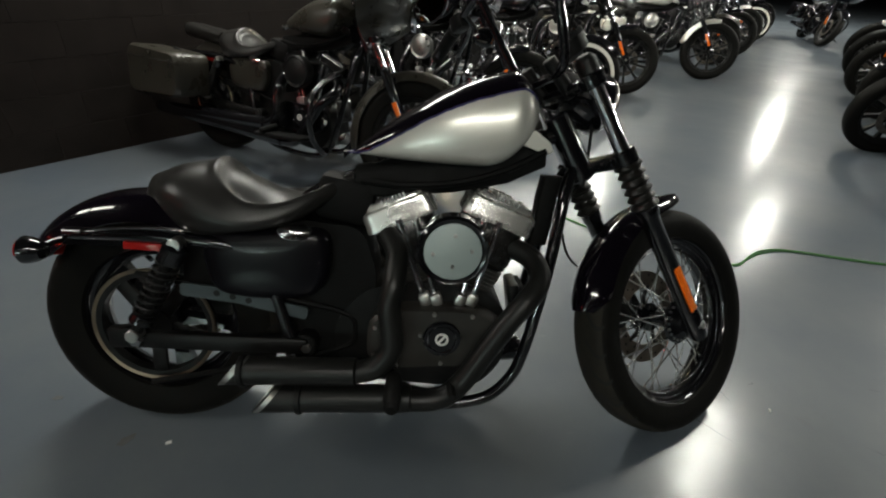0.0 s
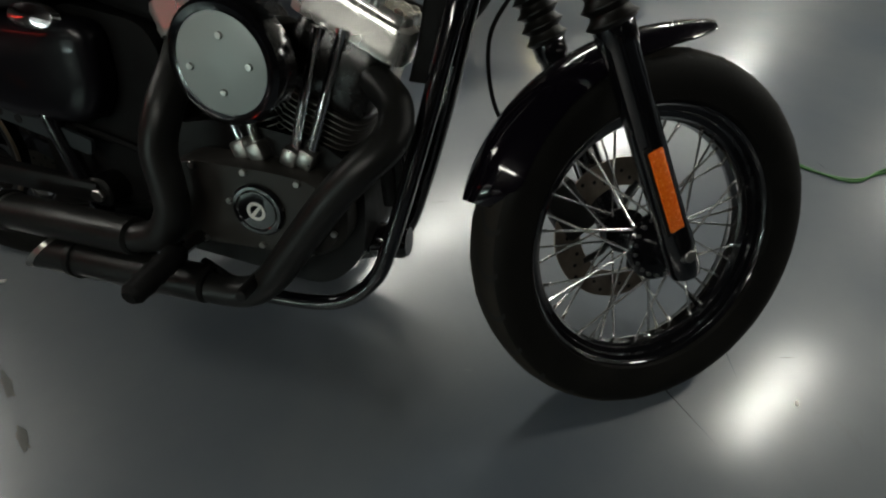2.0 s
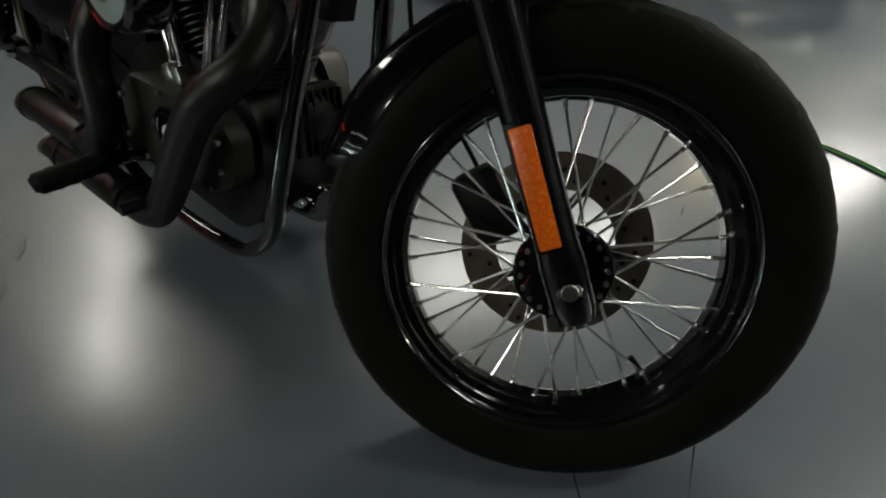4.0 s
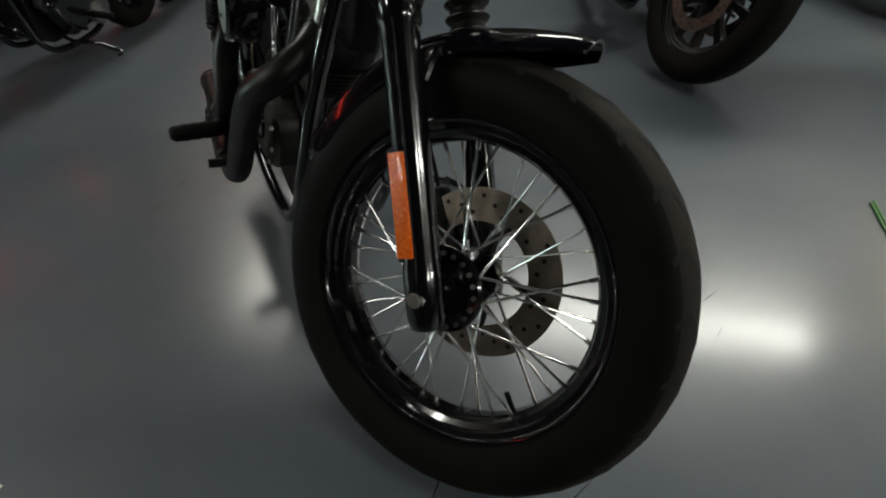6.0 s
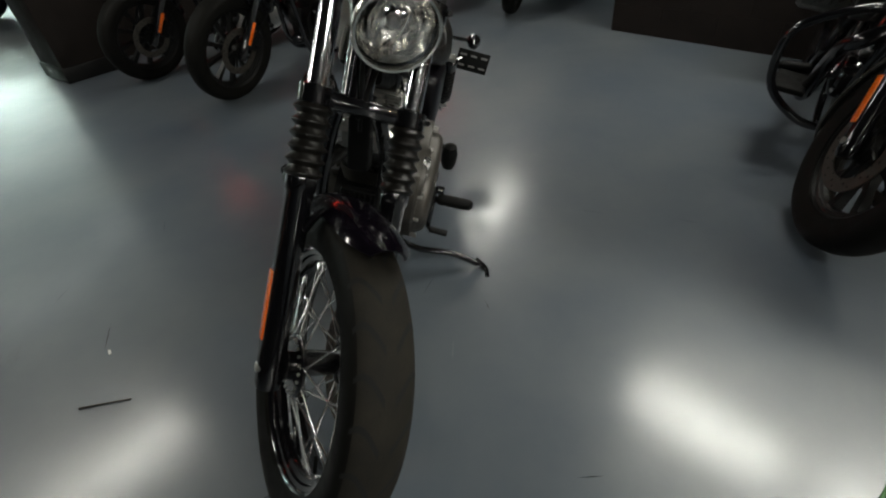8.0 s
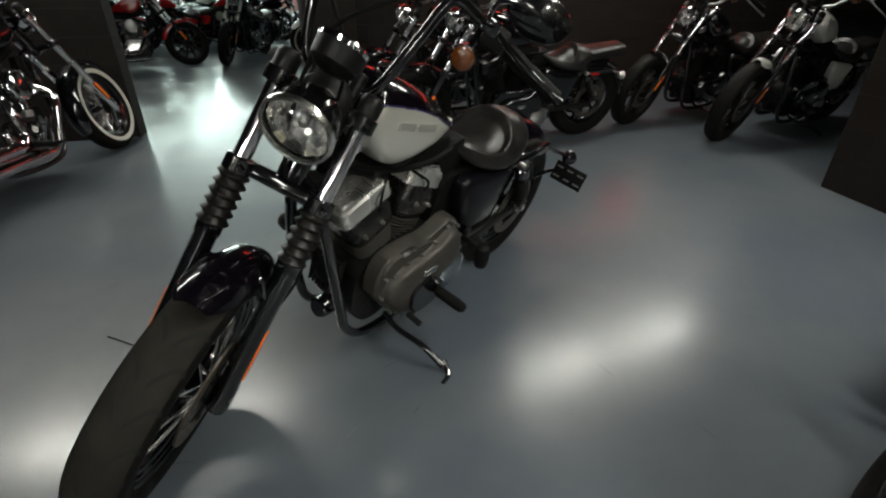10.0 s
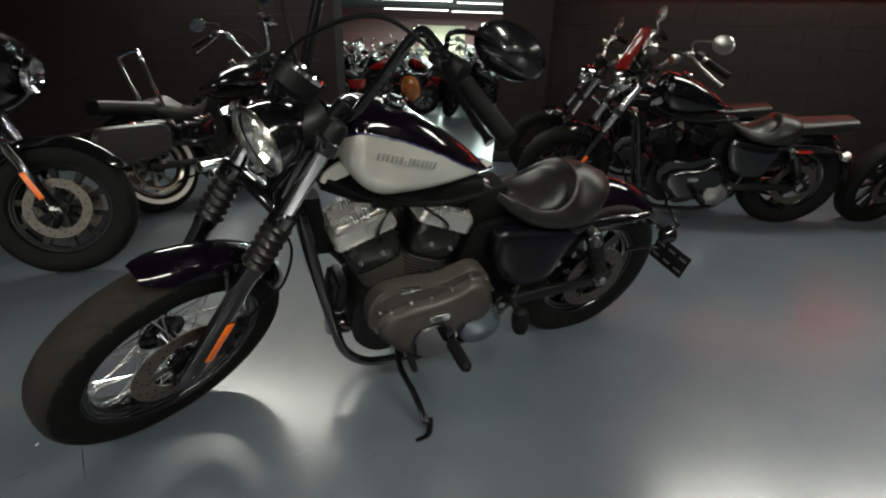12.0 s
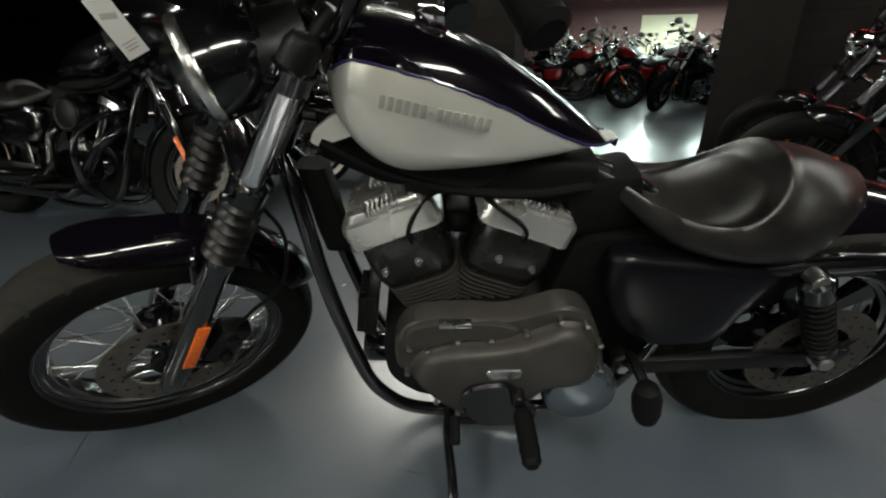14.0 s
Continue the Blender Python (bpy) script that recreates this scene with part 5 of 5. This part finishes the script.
# ---- the room ----
def floor_material():
    m = material("grey_epoxy_floor", (0.1, 0.11, 0.12), 0.4, coat=0.85, spec=0.5)
    b = m.node_tree.nodes["Principled BSDF"]
    co = node(m, "ShaderNodeTexCoord")
    big = node(m, "ShaderNodeTexNoise", Scale=1.3, Detail=6, Roughness=0.6)
    fine = node(m, "ShaderNodeTexNoise", Scale=35, Detail=4)
    stain = node(m, "ShaderNodeTexNoise", Scale=3.2, Detail=6, Roughness=0.7, Distortion=0.6)
    for n in (big, fine, stain):
        link(m, co, "Object", n, "Vector")
    mix = m.node_tree.nodes.new("ShaderNodeMix")
    mix.data_type = "RGBA"
    mix.inputs[6].default_value, mix.inputs[7].default_value = (0.07, 0.088, 0.112, 1), (0.112, 0.126, 0.138, 1)
    spread = node(m, "ShaderNodeMapRange", From_Min=0.32, From_Max=0.68)
    link(m, big, 0, spread, 0)
    link(m, spread, 0, mix, 0)
    cut = node(m, "ShaderNodeMapRange", From_Min=0.66, From_Max=0.74)
    link(m, stain, 0, cut, 0)
    half = node(m, "ShaderNodeMath")
    half.operation = "MULTIPLY"
    half.inputs[1].default_value = 0.3
    link(m, cut, 0, half, 0)
    mix2 = m.node_tree.nodes.new("ShaderNodeMix")
    mix2.data_type = "RGBA"
    mix2.inputs[7].default_value = (0.052, 0.05, 0.046, 1)
    m.node_tree.links.new(mix.outputs[2], mix2.inputs[6])
    link(m, half, 0, mix2, 0)
    m.node_tree.links.new(mix2.outputs[2], b.inputs["Base Color"])
    rr = node(m, "ShaderNodeMapRange", From_Min=0.3, From_Max=0.7, To_Min=0.135, To_Max=0.235)
    link(m, big, 0, rr, 0)
    total = rr
    for turn, seed in ((0.5, 0.0), (1.9, 7.0), (2.6, 13.0)):
        mp = node(m, "ShaderNodeMapping")
        mp.inputs["Rotation"].default_value = (0, 0, turn)
        mp.inputs["Location"].default_value = (seed, seed, 0)
        mp.inputs["Scale"].default_value = (2.0, 70.0, 1.0)
        link(m, co, "Object", mp, "Vector")
        sc = node(m, "ShaderNodeTexNoise", Scale=1.0, Detail=2)
        link(m, mp, 0, sc, "Vector")
        mr = node(m, "ShaderNodeMapRange", From_Min=0.7, From_Max=0.8, To_Min=0.0, To_Max=0.05)
        link(m, sc, 0, mr, 0)
        plus = node(m, "ShaderNodeMath")
        link(m, total, 0, plus, 0)
        link(m, mr, 0, plus, 1)
        total = plus
    mid = node(m, "ShaderNodeTexNoise", Scale=7.0, Detail=6, Roughness=0.7)
    link(m, co, "Object", mid, "Vector")
    mr = node(m, "ShaderNodeMapRange", From_Min=0.3, From_Max=0.7, To_Min=-0.03, To_Max=0.05)
    link(m, mid, 0, mr, 0)
    plus = node(m, "ShaderNodeMath")
    link(m, total, 0, plus, 0)
    link(m, mr, 0, plus, 1)
    link(m, plus, 0, b, "Coat Roughness")
    bump = node(m, "ShaderNodeBump", Strength=0.045, Distance=0.0015)
    link(m, fine, 0, bump, "Height")
    link(m, bump, 0, b, "Normal")
    link(m, bump, 0, b, "Coat Normal")
    return m


FLOOR = floor_material()
BLOCK = grain(material("black_painted_block", (0.012, 0.01, 0.009), 0.6, spec=0.16), 8, 0.2, (0.5, 0.7), 0.4, ((0.0105, 0.0082, 0.0072), (0.0175, 0.0135, 0.012)), distance=0.002, room=True)
JOINT = grain(material("dusty_mortar_joint", (0.014, 0.0115, 0.0105), 0.7), 20, 0.2, (0.6, 0.8))
REDWALL = grain(material("oxblood_wall_paint", (0.075, 0.022, 0.02), 0.6), 3, 0.2, (0.5, 0.7), 0.1, ((0.065, 0.02, 0.018), (0.09, 0.028, 0.024)))
CEILING = grain(material("black_ceiling", (0.02, 0.02, 0.02), 0.7), 3, 0.2, (0.6, 0.8))

floor = new("floor", Geo().add([(-45, -45, 0), (45, -45, 0), (45, 45, 0), (-45, 45, 0)], [(0, 1, 2, 3)]).mesh("floor", FLOOR))
tagged(floor, "glossy grey-blue epoxy floor with scuffs", "floor", kind="structure")
CEIL_H = 3.4
ceiling = new("ceiling", box((0, 0, CEIL_H + 0.1), (90, 90, 0.2)).mesh("ceiling", CEILING))
tagged(ceiling, "dark painted ceiling", "ceiling", kind="structure")


def block_wall(name, a, b, mat=BLOCK, height=CEIL_H, thick=0.2, course=0.2, side=1, label="black painted concrete block wall", blocks=None):
    """A block wall from a to b; its face lies on the line, the thickness behind it (side). blocks: a stretch and a number of rows laid in single blocks."""
    a, b = Vector((*a, 0)), Vector((*b, 0))
    d = b - a
    n = Vector((-d.y, d.x, 0)).normalized() * side
    length = d.length
    core = new(name, box((length / 2, -0.004 - thick / 2, height / 2), (length, thick - 0.016, height)).mesh(name, JOINT))
    turn = math.atan2(d.y, d.x)
    m = Matrix.Translation(a) @ Matrix.Rotation(turn, 4, "Z")
    if side < 0:
        m = m @ Matrix.Diagonal((1, -1, 1, 1))
    core.matrix_basis = m
    tagged(core, label, "wall", kind="structure")
    n_rows = int(height / course)
    first, last, rows = blocks if blocks else (0, 0, 0)
    pieces = {}

    def lay(name, s0, s1, i):
        key = round(s1 - s0, 3)
        if key not in pieces:
            pieces[key] = box((key / 2, -thick / 2, course / 2), (key - 0.0012, thick, course - 0.0022), (0, 0, 0), 0.0008).mesh(name, mat, 8)
        part(name, pieces[key], None, core).matrix_basis = Matrix.Translation((s0, 0, i * course))

    for i in range(n_rows):
        if i >= rows:
            lay("block_course", 0, length, i)
            continue
        joints = [first] + [first + 0.4 * k + (0.2 if i % 2 else 0.0) for k in range(1 if not i % 2 else 0, 99) if first + 0.4 * k + (0.2 if i % 2 else 0.0) < last - 0.05] + [last]
        for s0, s1 in zip(joints, joints[1:]):
            lay("block", s0, s1, i)
        for s0, s1 in ((0, first), (last, length)):
            if s1 - s0 > 0.01:
                lay("block_course", s0, s1, i)
    return core


block_wall("wall_north", (7.56, 11.02), (-2.14, 1.49), side=-1, blocks=(9.6, 13.6, 6))
block_wall("wall_west", (-2.15, -3.05), (-7.2, 1.15), side=-1, blocks=(0, 5.2, 9))
block_wall("wall_south", (-0.1, -3.65), (5.2, -8.05), side=-1, blocks=(0, 3.6, 9))


def pillar(name, x, y, turn, w, d):
    ob = new(name, box((0, 0, CEIL_H / 2), (w, d, CEIL_H), (0, 0, 0), 0.012).mesh(name, BLOCK))
    ob.matrix_basis = pose(x, y, 0, 0, 0, turn)
    part("base_trim", box((0, 0, 0.06), (w + 0.02, d + 0.02, 0.12), (0, 0, 0), 0.006), SATIN, ob)
    return tagged(ob, "black painted square pillar", "pillar", kind="structure")


pillar("pillar_1", -1.88, -3.1, 146, 0.5, 0.5)
pillar("pillar_2", 0.12, -3.95, 140, 0.4, 0.4)
pillar("pillar_3", -1.9, 1.865, 48, 0.95, 0.27)

# outer walls that close the place
for nm, x, y, sx, sy in (("wall_far_1", 0, 44.9, 90, 0.2), ("wall_far_2", 44.9, 0, 0.2, 89.6), ("wall_far_3", -44.9, 0, 0.2, 89.6), ("wall_far_4", 0, -44.9, 90, 0.2)):
    w = new(nm, box((x, y, CEIL_H / 2), (sx, sy, CEIL_H)).mesh(nm, REDWALL))
    tagged(w, "dull painted wall of the hall", "wall", kind="structure")


def ceiling_light(x, y, turn, length=1.25, watts=60, colour=(1.0, 1.0, 0.9), width=0.45):
    """A fluorescent panel hung below the ceiling, with a lit diffuser; a few are added fill."""
    root = thing("ceiling_light", "white fluorescent ceiling panel with a lit diffuser, some of them added fill", "ceiling light", "hall lights", pose(x, y, LAMP_Z, 0, 0, turn))
    part("housing", box((0, 0, 0.055), (length + 0.04, width + 0.04, 0.05), (0, 0, 0), 0.008), WHITE_METAL, root)
    part("diffuser", box((0, 0, 0.018), (length, width, 0.02), (0, 0, 0), 0.006), TUBE, root)
    for x0 in (-0.4, 0.4):
        part("hanger", rod((x0 * length, 0, 0.075), (x0 * length, 0, CEIL_H - LAMP_Z), 0.005, 6), STEEL, root)
    if watts:
        area_lamp(x, y, LAMP_Z - 0.01, turn, length, width, watts, colour)
    return root


# the last three, out of view at the right, are added to brighten the hall
for x, y, turn, w, width in ((3.8, 1.8, 50, 36, 0.25), (7.4, 6.4, 50, 56, 0.25), (11.3, 12.0, 50, 105, 0.25), (-0.35, 2.2, 47, 46, 0.4), (0.6, 3.4, 47, 46, 0.4), (-2.7, -0.35, 150, 24, 0.4), (-4.0, 0.4, 150, 20, 0.4), (0.15, -3.15, 143, 26, 0.22), (1.25, -3.95, 143, 32, 0.22), (2.6, 5.9, 50, 150, 0.4), (4.6, 8.0, 50, 270, 0.4), (7.6, 12.0, 50, 320, 0.4), (8.2, 0.8, 50, 80, 0.4), (11.0, 4.6, 50, 280, 0.4), (14.5, 9.5, 50, 320, 0.4)):
    ceiling_light(x, y, turn, 1.25, w, width=width)
for i in range(5):
    for j in range(3):
        ceiling_light(-1.5 - i * 1.9 - j * 3.2, -6.0 - i * 3.9 + j * 0.8, 158, 3.0, (3, 10, 95, 330, 620)[i], (0.78, 1.0, 0.92), 0.2)


def spot_lamp(x, y, z):
    """A small warm downlight on a rod under the ceiling."""
    root = thing("spot_lamp", "small warm downlight in a white ring on a rod", "ceiling light", "warm downlights", pose(x, y, z))
    part("ring", lathe([(0.05, 0.0), (0.075, 0.0), (0.08, 0.02), (0.07, 0.09), (0.012, 0.1), (0.05, 0.07)], (0, 0, 0), (0, 0, 1), 24, closed=True), WHITE_METAL, root)
    part("rod", rod((0, 0, 0.095), (0, 0, CEIL_H - z), 0.01, 10), WHITE_METAL, root)
    area_lamp(x, y, z + 0.005, 0, 0.08, 0.08, 9, (1.0, 0.85, 0.5))
    return root


spot_lamp(1.42, 4.37, 2.16)
spot_lamp(1.36, 4.62, 1.64)


def neon_strip(x, y, z, turn, length, power=0.28):
    """A red neon tube on the wall."""
    root = thing("neon_strip", "lit red neon tube on a black wall rail", "neon light", "red neon strips", pose(x, y, z, 0, 0, turn))
    part("tube", rod((-length / 2, -0.05, 0), (length / 2, -0.05, 0), 0.02, 10), NEON, root)
    data = bpy.data.lights.new("neon_light", "AREA")
    data.shape, data.size, data.size_y, data.energy, data.color = "RECTANGLE", length, 0.3, power * length, (1.0, 0.07, 0.04)
    new("neon_light", data).matrix_world = pose(x, y, z, 0, 0, turn) @ pose(0, -0.07, 0, 60, 0, 180)
    part("rail", box((0, -0.02, 0), (length, 0.03, 0.05), (0, 0, 0), 0.005), SATIN, root)
    return root


neon_strip(1.6, -5.06, 1.67, 140.3, 3.2, 0.6)
neon_strip(-1.79, 1.765, 1.95, 48, 0.8)
neon_strip(-4.2, -1.345, 1.68, 140.3, 4.4)

# ---- the other motorcycles ----
WHEELBASE = 1.6
BIKES = "parked motorcycles"
touring = motorcycle(stand_pose((0.74, 1.46), (-0.56, 2.26), 10, 1.52), "dark olive touring motorcycle with fairing and hard bags", "touring", OLIVE, None, 20, 1, BIKES)
roadster = motorcycle(stand_pose((-0.92, -1.43), (-2.36, -0.48), 10, 1.6), "black roadster with chrome fork and amber signals", "roadster", BLACK, None, 12, 1, BIKES)
cruiser = motorcycle(stand_pose((0.32, -3.27), (1.67, -2.44), 10, 1.6), "black cruiser with chrome engine and leather saddlebags", "cruiser", BLACK, None, 8, 1, BIKES)
bagger = motorcycle(stand_pose((2.05, -1.52), (3.45, -2.06), 10, 1.52), "black bagger with cast wheels and a fairing", "touring", BLACK, None, 12, 1, BIKES)
silver = motorcycle(stand_pose((4.52, 5.0), (3.1, 5.8), 10, 1.6), "silver-tanked roadster with cast wheels", "roadster", SILVER, None, 10, 1, BIKES)
for f, r, src in (((-1.62, -2.25), (-2.85, -1.3), roadster), ((-3.0, -0.2), (-4.4, 0.5), roadster), ((-2.95, 0.65), (-4.3, 1.3), silver), ((1.55, 2.45), (0.15, 3.25), roadster), ((2.3, 3.3), (0.9, 4.1), cruiser), ((3.05, 4.1), (1.65, 4.9), roadster),
                  ((5.25, 5.95), (3.85, 6.75), touring), ((5.95, 6.85), (4.55, 7.65), roadster), ((6.65, 7.75), (5.25, 8.55), silver), ((7.4, 8.65), (6.0, 9.45), cruiser), ((8.15, 9.6), (6.75, 10.4), roadster),
                  ((4.56, 2.4), (5.95, 1.6), roadster), ((5.35, 3.35), (6.75, 2.55), bagger), ((6.1, 4.25), (7.5, 3.45), roadster), ((6.9, 5.25), (8.3, 4.45), roadster), ((7.7, 6.2), (9.1, 5.4), silver), ((8.66, 8.3), (9.3, 9.7), bagger)):
    made = copy_thing(src, stand_pose(f, r, 10, 1.5))
    for screen in [c for c in made.children if c.name.startswith("windscreen")]:
        bpy.data.objects.remove(screen)

# the next showroom, through the opening
far_red = motorcycle(stand_pose((-2.6, -7.35), (-1.2, -7.9), 8, 1.5), "red roadster in the bright showroom", "roadster", REDPAINT, None, 10, 0, "showroom motorcycles")
far_white = motorcycle(stand_pose((-4.6, -6.5), (-6.0, -5.9), 8, 1.5), "pearl white cruiser in the bright showroom", "cruiser", WHITEPAINT, None, 10, 0, "showroom motorcycles")
far_black = motorcycle(stand_pose((-3.1, -6.9), (-4.4, -7.7), 8, 1.5), "black chrome-trimmed roadster in the bright showroom", "roadster", BLACK, None, 10, 0, "showroom motorcycles")
rng = random.Random(4)
ROW = Vector((0.925, -0.38))
AWAY = Vector((-0.38, -0.925))
for off, src in ((-3.2, far_black), (2.3, far_white)):
    c = Vector((-2.5, -7.4)) + ROW * off
    copy_thing(src, stand_pose(c + ROW * 0.75, c - ROW * 0.75, 8, 1.5))
for k, depth in enumerate((11.4, 13.0, 14.8, 17.0, 20.0)):
    for j in range(-2, 3):
        c = Vector((0.9, 0.96)) + AWAY * depth + ROW * (j * (0.95 + 0.06 * k) + 0.3 * (k % 2) - 0.2 - 0.12 * k)
        d = (-AWAY * rng.uniform(0.5, 1.0) + ROW * rng.choice((-0.7, 0.7))).normalized() * 0.75
        copy_thing((far_red, far_white, far_black, far_black, far_white)[rng.randrange(5)], stand_pose(c + d, c - d, 8, 1.5))
back = block_wall("wall_showroom", (2.5, -31.5), (-30.0, -18.0), REDWALL, side=-1, label="oxblood painted showroom back wall")
door = new("door_1", box((0, 0.03, 1.3), (2.6, 0.06, 2.6), (0, 0, 0), 0.01).mesh("door_1", grain(material("tan_door_paint", (0.42, 0.36, 0.25), 0.5), 2, 0.2, (0.4, 0.6))))
door.matrix_basis = pose(-12.4, -25.25, 0, 0, 0, 157.4)
tagged(door, "wide tan painted door in the far wall", "door", kind="structure")

# ---- small things on the floor ----
cord = thing("extension_cord", "thin green extension cord lying on the floor", "cord")
for off in (0.0, 0.012):
    part("strand", tube([(1.62, 1.17 + off, 0.004), (1.74, 1.05 + off, 0.004), (1.9, 1.0 + off, 0.004), (2.04, 0.92 + off, 0.004), (2.18, 0.76 + off, 0.004), (2.33, 0.71 - off, 0.004), (2.45, 0.77 + off, 0.004), (2.56, 0.82 + off * 1.5, 0.004), (2.72, 0.825 + off, 0.004), (3.1, 0.71 + off, 0.004), (3.6, 0.62 - off, 0.004), (4.3, 0.3 + off, 0.004)], 0.0035, 8, 8), GREENWIRE, cord)
part("plug", rod((2.04, 0.93, 0.012), (2.11, 0.86, 0.012), 0.012, 12), RUBBER, cord, "black rubber plug")


def scrap(x, y, turn, a, b):
    ob = new("paper_scrap", box((0, 0, 0.0015), (a, b, 0.002), (0, 0, 0), 0.0005).mesh("paper_scrap", PAPER))
    ob.matrix_basis = pose(x, y, 0, 0, 0, turn)
    return tagged(ob, "tiny pale scrap lying on the floor", "litter", "floor litter")


stick = new("stick", tube([(-0.07, 0, 0.004), (-0.02, 0.001, 0.0045), (0.07, 0, 0.004)], lambda t: 0.0035 - 0.001 * t, 8, 4).mesh("stick", GREY_CASE))
stick.matrix_basis = pose(1.438, -0.76, 0, 0, 0, 103)
tagged(stick, "thin dark stick lying on the epoxy floor", "litter", "floor litter")
scrap(0.062, -0.213, 20, 0.016, 0.01)
scrap(1.93, -0.15, 70, 0.012, 0.006)
scrap(1.25, -0.87, 40, 0.02, 0.007)
STAIN = grain(material("brown_floor_stain", (0.07, 0.06, 0.045), 0.5), 25, 0.3, (0.4, 0.65), 0.2, ((0.07, 0.064, 0.054), (0.125, 0.13, 0.13)))


def stain(x, y, turn, a, b):
    """A dull dried spill with a ragged edge."""
    n, pts = 40, []
    for k in range(n):
        w = 2 * math.pi * k / n
        r = 0.75 + 0.14 * math.sin(2 * w + x * 9) + 0.1 * math.sin(5 * w + y * 7) + rng.uniform(-0.08, 0.08)
        pts.append((a * r * math.cos(w), b * r * math.sin(w)))
    g = Geo().add([(u, v, 0.0006) for u, v in pts] + [(u * 1.02, v * 1.02, 0.0) for u, v in pts], [tuple(range(n))] + [(k, (k + 1) % n, n + (k + 1) % n, n + k) for k in range(n)])
    ob = new("floor_stain", g.mesh("floor_stain", STAIN))
    ob.matrix_basis = pose(x, y, 0.0006, 0, 0, turn)
    return tagged(ob, "dull brown dried spill on the floor", "stain", "floor stains")


stain(-0.06, -0.2, 35, 0.035, 0.016)
stain(0.3, -0.45, 150, 0.05, 0.012)
stain(0.42, -0.54, 150, 0.045, 0.01)
stain(-0.34, -0.04, 20, 0.02, 0.012)
scuffs = Geo()
for k in range(14):
    x, y, a, l = rng.uniform(0.2, 2.6), rng.uniform(-1.3, 1.3), rng.uniform(0, 180), rng.uniform(0.02, 0.12)
    m = pose(x, y, 0.0004, 0, 0, a)
    scuffs.add([m @ Vector(p) for p in ((0, 0, 0), (l * 0.5, 0.0007, 0), (l, 0.0, 0), (l * 0.5, -0.0007, 0))], [(0, 1, 2, 3)])
for x, y, a, l in ((1.12, -0.95, 25, 0.14), (1.62, 0.52, 95, 0.06), (1.75, -0.28, 130, 0.3), (1.82, -0.12, 100, 0.2)):
    m = pose(x, y, 0.0005, 0, 0, a)
    scuffs.add([m @ Vector(p) for p in ((0, 0, 0), (l * 0.5, 0.0014, 0), (l, 0.0, 0), (l * 0.5, -0.0014, 0))], [(0, 1, 2, 3)])
tagged(new("floor_scuffs", scuffs.mesh("floor_scuffs", RUBBER)), "short dark scuff marks on the epoxy", "scuff marks", kind="stuff")


def price_tag(x, y, z, turn):
    """A card hung by a thread from a handlebar."""
    root = thing("price_tag", "white printed price card hanging on the bagger", "price tag", "", pose(x, y, z, 0, -28, turn))
    part("card", box((0, 0, 0), (0.1, 0.002, 0.27), (0, 0, 0), 0.001), PAPER, root)
    part("picture_block", box((0, -0.0016, 0.045), (0.065, 0.001, 0.025), (0, 20, 0), 0), LETTER, root)
    for k in range(3):
        part("text_bar", box((0, -0.0016, -0.07 - k * 0.015), (0.07 - 0.01 * k, 0.001, 0.007), (0, 0, 0), 0), LETTER, root)
    part("thread", rod((0, 0, 0.135), (0.0, 0.0, 0.24), 0.001, 6), PAPER, root)
    return root


price_tag(2.23, -1.45, 1.02, 207)
